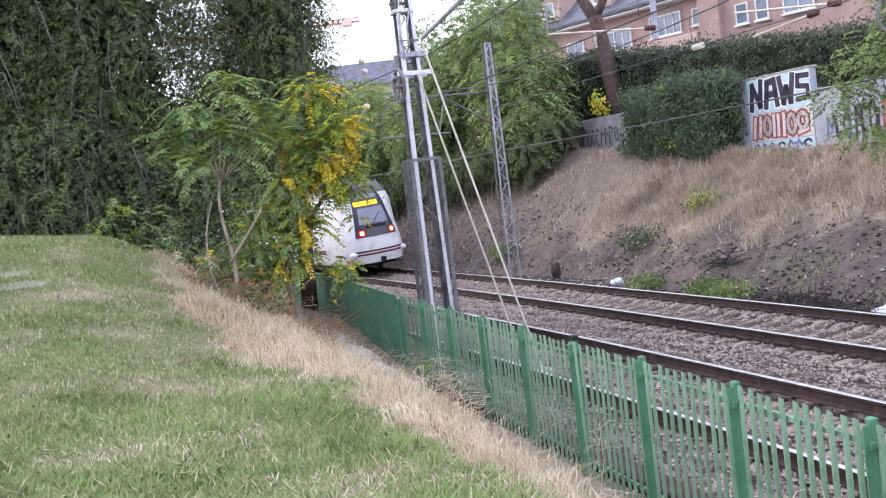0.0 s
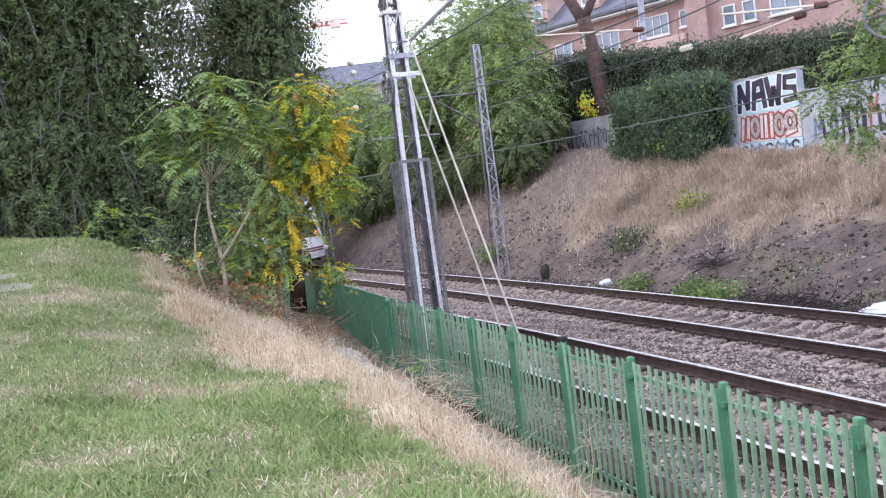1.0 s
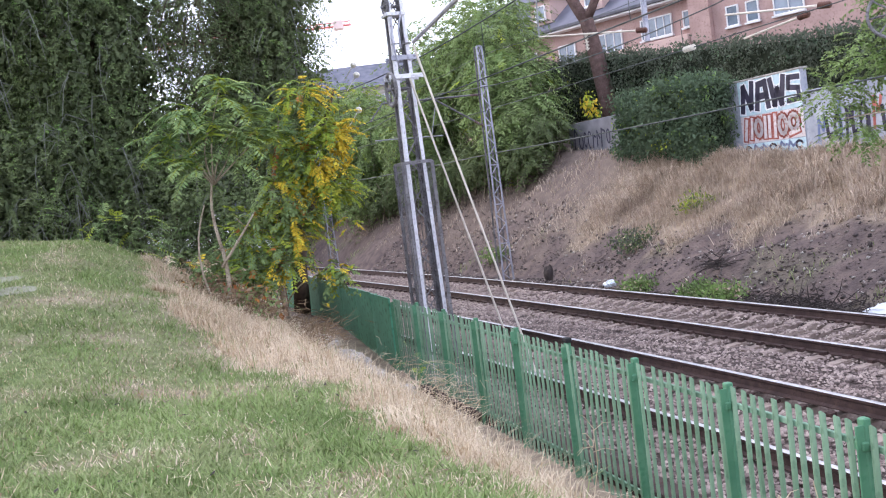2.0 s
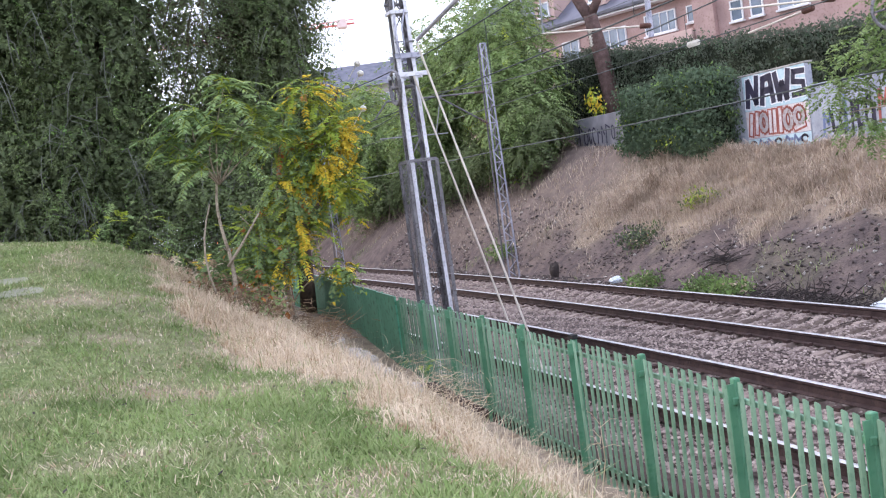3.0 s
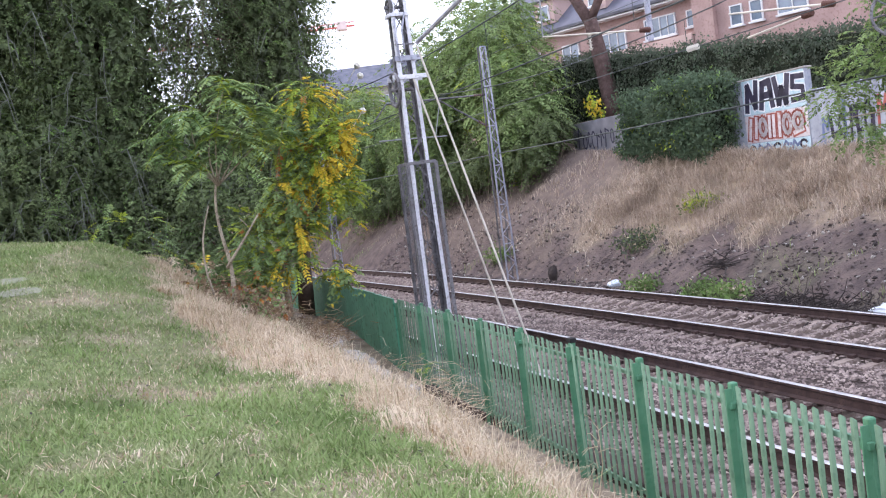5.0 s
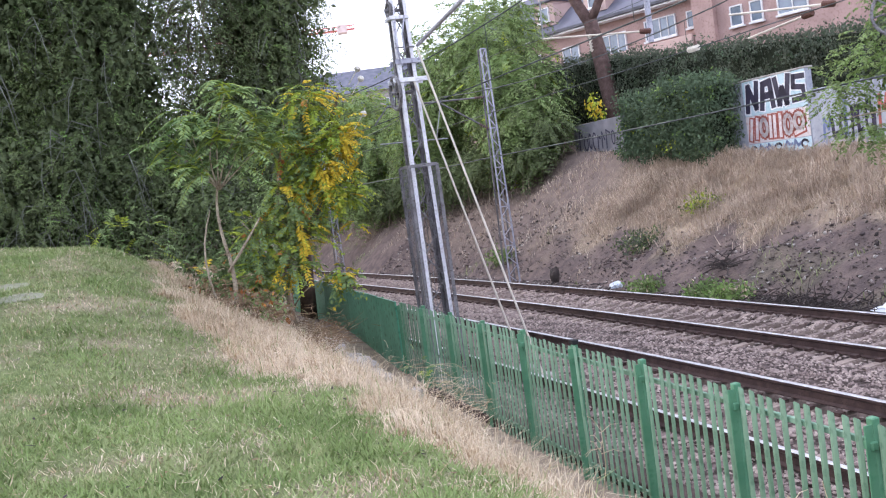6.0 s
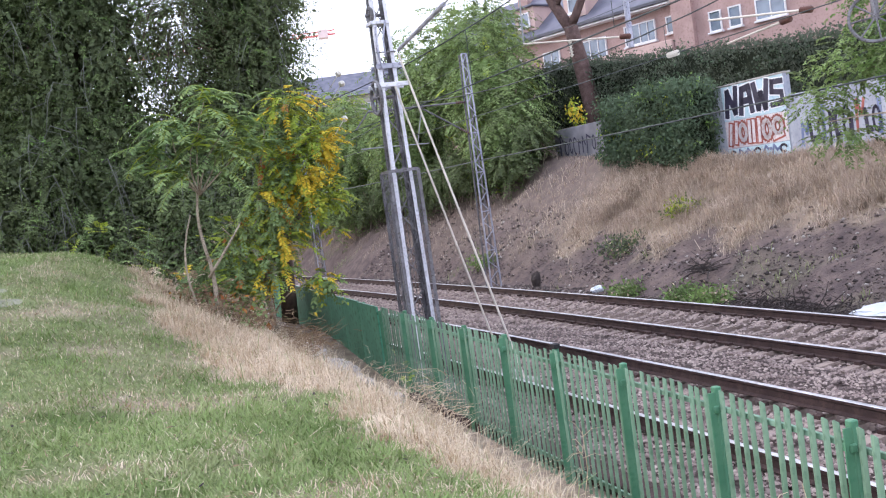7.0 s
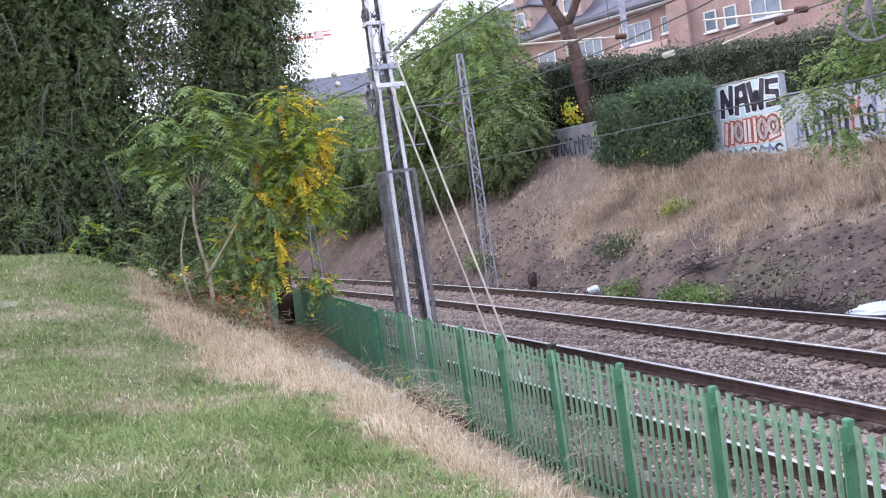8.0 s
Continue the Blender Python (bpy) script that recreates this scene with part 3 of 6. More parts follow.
def limb(bm, a, b, r0, r1, bow=0.15, seed=0, n=6):
    rr = random.Random(seed)
    a, b = Vector(a), Vector(b)
    o = Vector((rr.uniform(-1, 1), rr.uniform(-1, 1), 0.4)) * bow * (b - a).length
    pts = [a.lerp(b, i / n) + o * math.sin(math.pi * i / n) for i in range(n + 1)]
    add_sweep(bm, pts, [mixf(r0, r1, i / n) for i in range(n + 1)], 7)


def tree(name, base, label, trunk_mat, limbs, crowns, category="tree", group=""):
    """limbs: (a, b, r0, r1) from the tree's foot; crowns: leaf meshes in world space."""
    z = base[2] if len(base) > 2 else height(base[0], base[1]) - 0.08
    th = thing(name, pose(base[0], base[1], z), label, category, group)
    for i, (a, b, r0, r1) in enumerate(limbs):
        bm = bmesh.new()
        limb(bm, a, b, r0, r1, 0.06 if i == 0 else 0.12, i + len(limbs) * 7)
        part("trunk" if i == 0 else "limb", bm, trunk_mat, th, smooth_faces=True)
    for me in crowns:
        c = new("twig" if me.name.startswith("twig") else "crown", me)
        c.parent = th
        if c.name.startswith("twig"):
            tagged(c, kind="stuff")
        c.matrix_basis = Matrix.Translation((-base[0], -base[1], -z))
    return th


def build_trees():
    # large dark trees at the top of the lawn: hanging twigs set with small leaves
    big = [
        ((-11.6, 23.6), [(-12.4, 23.4, 6.6, 2.6, 2.2, 3.8), (-10.3, 23.0, 8.6, 2.4, 2.0, 3.0), (-10.2, 22.6, 4.6, 2.3, 1.6, 2.0)], []),
        ((-8.0, 23.9), [(-7.55, 23.7, 7.4, 1.75, 1.8, 3.4), (-7.9, 23.0, 4.6, 1.9, 1.5, 1.8), (-8.2, 23.6, 10.6, 2.2, 2.0, 2.0), (-5.9, 23.6, 4.2, 1.3, 1.2, 1.4)],
         [(-5.3, 24.0, 8.2, 0.8, 0.9, 3.0)]),
        ((-3.9, 25.3), [(-3.9, 25.2, 7.6, 1.1, 1.4, 2.8), (-4.6, 25.0, 5.2, 1.5, 1.4, 1.9), (-3.7, 25.2, 10.2, 1.4, 1.3, 2.2)], []),
    ]
    for i, (b, blobs, thin) in enumerate(big):
        inner = [(x, y, z, a * 0.72, c * 0.72, e * 0.8) for x, y, z, a, c, e in blobs]
        crowns = [spray_mesh("crown", blobs, 3700, 24, 0.8, 0.085, [M_LEAF_DARK, M_LEAF_MID, M_LEAF_DEEP], [0.66, 0.12, 0.22], 40 + i, shell=0.6, hang=0.6, slim=0.22, ragged=1.5, stalk=(0.12, 0.006, M_TWIG)),
                  leaf_mesh("crown", inner, 900, 26, 0.28, 0.19, [M_LEAF_DEEP], [1.0], 46 + i, droop=0.6, shell=0.3)]
        if thin:
            crowns.append(spray_mesh("crown", thin, 1000, 22, 0.75, 0.085, [M_LEAF_DARK, M_LEAF_DEEP], [0.5, 0.5], 49, shell=0.2, hang=1.0, slim=0.22, stalk=(0.6, 0.007, M_BARK_DARK)))
        twigs = bmesh.new()
        rt = random.Random(70 + i)
        for _ in range(64):
            c = rt.choice(blobs)
            d = Vector((rt.gauss(0, 1), -abs(rt.gauss(0.6, 0.6)), rt.gauss(-0.1, 0.7))).normalized()
            q = Vector(c[:3]) + Vector((d.x * c[3], d.y * c[4], d.z * c[5])) * rt.uniform(0.85, 1.05)
            e = Vector((rt.uniform(-0.7, 0.7), rt.uniform(-0.5, 0.0), rt.uniform(-1.3, -0.5)))
            bow = Vector((0.25 * e.x, -0.2, 0.35))
            add_sweep(twigs, [q, q + e * 0.3 + bow, q + e * 0.65 + bow * 0.8, q + e * 1.1], [0.016, 0.013, 0.01, 0.004], 4)
            for f in (0.4, 0.7):
                g = q + e * f + bow * 0.85
                add_sweep(twigs, [g, g + Vector((rt.uniform(-0.3, 0.3), -0.1, -0.1)), g + Vector((rt.uniform(-0.5, 0.5), -0.15, -0.45))], [0.009, 0.007, 0.003], 4)
        tree("broadleaf_tree", b, "large dark green broadleaf tree with hanging foliage at the lawn's edge", M_BARK_DARK,
             [((0, 0, 0), (0.2, 0, 5), 0.22, 0.12)] + [((0, 0, 1.5 + 0.6 * j), (1.6 * math.cos(j * 2.2), 1.2 * math.sin(j * 2.2), 3.6 + 0.7 * j), 0.09, 0.03) for j in range(5)],
             crowns + [mesh_of("twigs", twigs, M_TWIG)], group="trees beside the lawn")
    for i, (x, y, z, wide) in enumerate(((-18.5, 28.5, 6.2, 3.4), (-14.2, 29.0, 6.6, 3.0), (-10.6, 28.6, 6.4, 2.2))):
        blobs = [(x, y, z, wide, 1.8, 3.6), (x + 0.3, y, z + 3.8, wide * 0.9, 1.7, 2.2)]
        crown = leaf_mesh("crown", blobs, 750, 20, 0.4, 0.3, [M_LEAF_DEEP, M_LEAF_DARK], [0.6, 0.4], 760 + i, droop=0.7, shell=0.2)
        tree("broadleaf_tree", (x, y), "dark broadleaf tree standing behind the lawn's edge trees", M_BARK_DARK, [((0, 0, 0), (0.2, 0, 5.5), 0.2, 0.08)] + [((0, 0, 2 + 0.7 * j), (1.4 * math.cos(j * 2.4), math.sin(j * 2.4), 5 + 0.7 * j), 0.07, 0.03) for j in range(4)], [crown], group="trees beside the lawn")
    # dark thicket closing the gap under the crowns
    rr = random.Random(17)
    for i in range(10):
        x, y = -14.7 + 1.08 * i, 23.4 + rr.uniform(-0.5, 0.5) - 0.12 * i
        s = rr.uniform(0.9, 1.2)
        z = height(x, y)
        me = spray_mesh("crown", [(x, y, z + 0.9, s, 0.8, 1.15), (x + 0.4, y + 0.5, z + 1.9, s, 0.8, 0.9)], 460, 20, 0.7, 0.1, [M_LEAF_DARK, M_LEAF_DEEP, M_LEAF_MID], [0.6, 0.34, 0.06], 500 + i, shell=0.2, hang=0.9, stalk=(0.3, 0.006, M_TWIG))
        tree("shrub", (x, y), "dark green thicket shrub under the trees", M_BARK_DARK, [((0, 0, 0), (0.1, 0, 1.4), 0.05, 0.02), ((0.1, 0, 0), (-0.4, 0.1, 1.5), 0.04, 0.015)], [me], "bush", "thicket under the trees")
    for i, (x, y, s) in enumerate(((-4.6, 21.4, 0.8), (-4.3, 20.0, 0.7), (-4.1, 18.9, 0.6))):
        z = height(x, y)
        me = leaf_mesh("crown", [(x, y, z + 0.4, s, s * 0.8, 0.5)], 300, 18, 0.16, 0.12, [M_LEAF_DARK, M_LEAF_AIL], [0.7, 0.3], 540 + i, droop=0.5, shell=0.2)
        tree("shrub", (x, y), "green shrub crowding the end of the fence", M_BARK_DARK, [((0, 0, 0), (0.1, 0, 0.6), 0.04, 0.02)], [me], "bush", "thicket under the trees")
    # young tree of heaven with bare lower stem
    bx, by = -3.68, 16.2
    tips = [(-3.31, 16.00, 5.10), (-3.93, 16.10, 4.73), (-2.93, 16.20, 4.70), (-3.49, 15.90, 4.57), (-4.32, 16.30, 4.33), (-3.30, 16.30, 4.25), (-3.87, 16.00, 4.03), (-2.89, 16.40, 4.29)]
    z0 = height(bx, by) - 0.08
    crown = spray_mesh("crown", None, 130, 26, 0.72, 0.14, [M_LEAF_AIL, M_LEAF_LIME, M_LEAF_RUST], [0.95, 0.04, 0.01], 3, hang=0.7, slim=0.16, ragged=0.12, tips=tips, stalk=(1.0, 0.006, M_LEAF_LIME), blend=0.02)
    fork = (0.02, 0, 3.6 - z0)
    stems = [((0, 0, 0), (0.02, 0, 2.55 - z0), 0.045, 0.03), ((0.02, 0, 2.5 - z0), (0.02, 0, 3.75 - z0), 0.03, 0.018), ((-0.02, 0, 2.25 - z0), (0.62, -0.1, 3.05 - z0), 0.026, 0.012),
             ((-0.22, 0.1, 0), (-0.2, 0.1, 3.3 - z0), 0.022, 0.012)]
    for tx, ty, tz in tips:
        stems.append((fork, (tx - bx, ty - by, tz - z0), 0.016, 0.007))
    tree("young_tree", (bx, by), "young tree of heaven with feathery green leaves and a pale stem", M_BARK, stems, [crown], group="saplings beside the fence")
    # yellowing tree over the fence: boughs that have turned stand among green ones
    turned = [(-1.50, 4.41, 0.27), (-1.62, 3.88, 0.25), (-1.79, 5.00, 0.17), (-2.13, 5.44, 0.17), (-2.33, 3.32, 0.17), (-2.49, 2.54, 0.18), (-3.03, 1.95, 0.16), (-3.34, 3.66, 0.17), (-2.77, 3.43, 0.15), (-1.97, 3.73, 0.19)]

    def gold(c, r, mi):
        near = min(math.hypot(c[0] - gx, c[2] - gz) / gr for gx, gz, gr in turned)
        if near < 1.0 + 0.25 * r.normal():
            return 1
        if c[0] > -2.15 + 0.25 * r.normal():
            return 2 if r.rand() < 0.9 else 1
        return mi
    blobs = [(-2.22, 17.70, 5.03, 0.41, 0.36, 0.41), (-1.79, 17.60, 4.36, 0.40, 0.36, 0.40), (-2.16, 17.50, 3.80, 0.48, 0.43, 0.48), (-2.69, 17.80, 4.34, 0.51, 0.46, 0.51), (-1.87, 17.60, 3.41, 0.36, 0.33, 0.36), (-2.60, 17.50, 3.16, 0.46, 0.41, 0.46), (-3.19, 17.50, 2.63, 0.44, 0.40, 0.44), (-2.41, 17.40, 2.63, 0.36, 0.32, 0.36), (-3.19, 17.30, 1.99, 0.36, 0.32, 0.36), (-2.62, 17.30, 2.11, 0.34, 0.30, 0.34)]
    mats = [M_LEAF_AIL, M_LEAF_YEL, M_LEAF_LIME, M_LEAF_RUST, M_LEAF_DARK]
    crowns = [spray_mesh("crown", [(x - 0.2 * (z < 3.4), y, z + 0.14 * (z < 3.4), a * 0.92, b, c * 0.95) for x, y, z, a, b, c in blobs], 1000, 20, 0.40, 0.09, mats, [0.52, 0.04, 0.26, 0.03, 0.15], 9, shell=0.2, hang=0.55, slim=0.24, ragged=0.3, tint=gold, stalk=(0.5, 0.005, M_LEAF_LIME), blend=0.04),
              spray_mesh("crown", [(-2.02, 17.20, 1.89, 0.22, 0.19, 0.15)], 34, 14, 0.32, 0.11, [M_LEAF_AIL, M_LEAF_LIME, M_LEAF_YEL], [0.6, 0.25, 0.15], 23, shell=0.2, hang=0.8, slim=0.26, ragged=0.4),
              spray_mesh("crown", [(-1.66, 17.30, 2.68, 0.13, 0.12, 0.13)], 8, 12, 0.25, 0.09, [M_LEAF_LIME, M_LEAF_YEL], [0.5, 0.5], 24, shell=0.2, hang=0.8, slim=0.26, ragged=0.4)]
    tree("yellowing_tree", (-3.0, 17.8), "tree of heaven turning yellow, hanging over the green fence", M_BARK,
         [((0, 0, 0), (0.3, 0, 3.8), 0.06, 0.02), ((0.1, 0, 1.4), (0.8, -0.2, 2.9), 0.03, 0.01), ((0.05, 0, 1), (-0.7, -0.1, 2.2), 0.03, 0.01), ((0, 0, 0.5), (1.0, -0.5, 1.1), 0.02, 0.006)],
         crowns, group="saplings beside the fence")
    # trees on the far bank
    far = [
        (42, 18.6, [(0.3, 0, 4.9, 2.5, 2.3, 2.9), (1.6, -0.8, 3.2, 1.9, 1.6, 1.9), (-1.6, 0.6, 3.4, 1.7, 1.6, 2.2)]),
        (46, 18.5, [(0, 0, 4.4, 2.4, 2.2, 2.8), (-1.2, -0.8, 2.6, 1.7, 1.5, 1.9)]),
        (47, 22.0, [(0, 0, 5.2, 2.4, 2.2, 3.0), (-1.2, 0.6, 3.4, 2.2, 2.0, 2.2)]),
        (37.9, 18.0, [(-0.1, 0, 2.0, 1.6, 1.4, 1.7), (-0.5, 0.6, 3.6, 1.6, 1.5, 1.7)]),
        (37.6, 18.3, [(-0.5, 0, 2.4, 0.9, 1.0, 0.9), (-0.7, 0.2, 1.3, 0.8, 0.8, 0.7)]),
        (45, 16.6, [(0, 0, 2.6, 1.6, 1.4, 2.0), (0.6, -0.8, 1.4, 1.3, 1.2, 1.0)]),
        (50, 15.8, [(0, 0, 2.8, 1.8, 1.6, 2.3), (-0.6, -0.6, 1.3, 1.5, 1.3, 1.1)]),
        (57, 15.4, [(0, 0, 2.8, 2.0, 1.8, 2.6), (0, 0, 1.2, 1.8, 1.6, 1.2)]),
        (54, 16.8, [(0, 0, 3.6, 2.2, 2.2, 3.0), (-0.8, -1.0, 1.6, 1.8, 1.6, 1.4)]),
        (62, 16.5, [(0, 0, 4.0, 2.6, 2.6, 3.6)]),
        (72, 16.5, [(0, 0, 4.2, 3.2, 3.0, 4.2)]),
        (84, 16.0, [(0, 0, 5.0, 3.6, 3.4, 4.8)]), (97, 15.8, [(0, 0, 5.0, 4, 4, 5.4)]),
    ]
    for i, (u, w, bl) in enumerate(far):
        q = track(u, w)
        z = height(q.x, q.y)
        blobs = [(q.x + x, q.y + y, z + zz, a, b, c) for x, y, zz, a, b, c in bl]
        me = spray_mesh("crown", blobs, 1350 if u < 60 else 900, 18, 0.85 if u < 60 else 1.2, 0.2 if u < 60 else 0.3, [M_LEAF_BANK, M_LEAF_DARK, M_LEAF_LIME], [0.68, 0.29, 0.03], 60 + i, shell=0.3, hang=0.75, slim=0.19, ragged=0.4)
        sprays = [leaf_mesh("crown", [(6.35, 39.5, 5.75, 0.35, 0.3, 0.45)], 15, 10, 0.12, 0.18, [M_LEAF_YEL, M_LEAF_LIME], [0.6, 0.4], 95, droop=0.8)] if i == 3 else []
        tree("bank_tree", (q.x, q.y), "leafy green tree with slender grey stems on the cutting's bank", M_BARK,
             [((0, 0, 0), (0.2, 0, 3.6), 0.1, 0.04)] + [((0.3 * j - 0.5, 0.2 * j, 0), (0.9 * j - 1.6, 0.3 * j, 3.4), 0.05, 0.02) for j in range(4)], [me] + sprays, group="trees on the far bank")
    # bright lime tree beyond the bend
    blobs = [(-4.48, 62.0, 8.91, 1.6, 1.5, 1.5), (-3.32, 61.5, 8.05, 1.3, 1.2, 1.4), (-5.69, 62.3, 8.36, 1.2, 1.2, 1.2), (-4.48, 62.0, 6.71, 1.8, 1.5, 1.6)]
    x, y = blobs[0][0], 62.0
    z = height(x, y)
    lime = spray_mesh("crown", blobs, 800, 18, 0.9, 0.24, [M_LEAF_LIME, M_LEAF_BANK], [0.6, 0.4], 91, shell=0.25, hang=0.7, slim=0.2, ragged=0.4)
    tree("bank_tree", (x, y), "bright yellow-green tree beyond the bend of the track", M_BARK,
         [((0, 0, 0), (0, 0, blobs[0][2] - z), 0.12, 0.05), ((0, 0, 1.5), (1.0, 0, blobs[1][2] - z), 0.06, 0.02), ((0, 0, 1.2), (-1.0, 0, blobs[2][2] - z), 0.06, 0.02)], [lime], group="trees on the far bank")
    # stems and dark shrubs under the bank trees, added to deepen the shade
    for i, (u, w) in enumerate(((36.8, 17.3), (38.6, 16.7), (40.6, 16.4), (42.6, 16.0), (44.8, 15.7), (47.2, 15.4), (36.6, 18.3), (38.4, 17.9), (40.2, 17.5), (42.0, 17.1), (44.0, 16.8), (46.4, 16.4))):
        q = track(u, w)
        z = height(q.x, q.y)
        me = spray_mesh("crown", [(q.x, q.y, z + 1.5, 0.95, 0.9, 0.7)], 240, 16, 0.7, 0.16, [M_LEAF_DARK, M_LEAF_DEEP], [0.65, 0.35], 560 + i, shell=0.2, hang=0.7, slim=0.2, ragged=0.4)
        tree("shrub", (q.x, q.y), "dark shrub with thin grey stems, added to darken the shaded bank", M_BARK, [((0, 0, 0), (0.1, 0, 1.9), 0.04, 0.02), ((0.3, 0, 0), (0.5, 0.1, 2.0), 0.03, 0.015), ((-0.35, 0, 0), (-0.45, 0.1, 2.0), 0.03, 0.015)], [me], "bush", "shrubs under the bank trees")


def build_hedges():
    # ivy mass over the wall and a clipped dark hedge behind
    def row(name, u0, u1, w, deep, top, mats, shares, seed, label, category, n):
        blobs = []
        u = u0
        rr = random.Random(seed)
        while u <= u1:
            q = track(u, w)
            z0 = height(q.x, q.y)
            t = top(u) + rr.uniform(-0.15, 0.15)
            zz = z0 + 0.2
            while zz < t:
                for ww in ((-deep / 2, deep / 2) if zz < t - 0.5 else (-deep / 2, 0, deep / 2)):
                    e = track(u, w + ww * rr.uniform(0.75, 1.1))
                    k = rr.uniform(0.2, 0.52)
                    blobs.append((e.x, e.y, min(zz, t - 0.15) + rr.uniform(-0.1, 0.1), k, k, k * 0.9))
                zz += 0.42
            u += 0.42
        # solid dark boxes inside the leaves stand in for the shade there
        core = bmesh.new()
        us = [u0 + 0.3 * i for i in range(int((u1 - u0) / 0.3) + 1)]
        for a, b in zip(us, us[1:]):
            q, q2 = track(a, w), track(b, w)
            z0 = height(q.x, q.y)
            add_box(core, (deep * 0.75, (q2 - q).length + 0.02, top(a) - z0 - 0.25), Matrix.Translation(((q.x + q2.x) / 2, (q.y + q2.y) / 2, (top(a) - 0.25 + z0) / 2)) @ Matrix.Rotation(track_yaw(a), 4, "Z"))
        me = leaf_mesh("leaves", blobs, n, 16, 0.13, 0.115, mats, shares, seed, droop=0.5, shell=0.5)
        q = track((u0 + u1) / 2, w)
        z0 = height(q.x, q.y)
        th = thing(name, pose(q.x, q.y, z0), label, category)
        for nm, data in (("shade_core", mesh_of("shade_core", core, M_CORE)), ("foliage", me)):
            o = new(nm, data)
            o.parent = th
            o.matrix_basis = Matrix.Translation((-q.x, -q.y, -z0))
    row("ivy", 26.85, 31.6, 19.05, 0.85, lambda u: 5.55 + 0.06 * (u - 27.2) - 0.5 * smooth(29.2, 29.7, u) + 0.25 * smooth(30.2, 31.2, u), [M_IVY, M_LEAF_MID, M_LEAF_LIME], [0.95, 0.04, 0.01], 81, "dense dark ivy covering the wall on the bank", "ivy", 3200)
    row("hedge", 20, 46, 23.6, 1.2, lambda u: 6.35 + 0.115 * (u - 24), [M_HEDGE, M_IVY], [0.85, 0.15], 83, "tall dark clipped hedge below the house", "hedge", 4400)


# ---- walls on the bank ----
M_WALL = material("whitewashed_wall", lin(146, 150, 162), lin(174, 178, 190), 1.5, 0.9, 0, 0.2, 30, c3=lin(140, 144, 158))
M_WALL_GREY = material("grey_wall", lin(108, 108, 114), lin(136, 134, 140), 1.5, 0.9, 0, 0.2, 30)
M_PAINT_ICE = material("pale_ice_paint", lin(170, 198, 208), lin(192, 212, 222), 1.2, 0.8, c3=lin(150, 184, 202))
M_PAINT_PINK = material("faded_pink_paint", lin(198, 190, 194), lin(216, 208, 210), 1.4, 0.8, c3=lin(188, 150, 144))
M_PAINT_INK = material("dark_ink_paint", lin(40, 38, 58), lin(60, 56, 76), 2, 0.6)
M_PAINT_RED = material("brick_red_paint", lin(142, 74, 68), lin(172, 104, 94), 2, 0.7)
M_PAINT_BLUE = material("blue_grey_paint", lin(92, 104, 142), lin(128, 140, 172), 2, 0.7)
M_PAINT_WHITE = material("white_spray_paint", lin(216, 220, 228), lin(234, 236, 242), 2, 0.7)


def ribbon(bm, pts, wide, depth):
    """A flat painted stroke through (x, z) points on a wall's face."""
    for (x0, z0), (x1, z1) in zip(pts, pts[1:]):
        d = Vector((x1 - x0, 0, z1 - z0))
        L = d.length
        m = Matrix.Translation(((x0 + x1) / 2, -depth, (z0 + z1) / 2)) @ Matrix.Rotation(-math.atan2(d.z, d.x), 4, "Y")
        add_box(bm, (L + wide * 0.8, 0.004, wide), m)


def ring_pts(cx, cz, rx, rz, a0=0, a1=360, n=12):
    return [(cx + rx * math.cos(radians(a0 + (a1 - a0) * i / n)), cz + rz * math.sin(radians(a0 + (a1 - a0) * i / n))) for i in range(n + 1)]


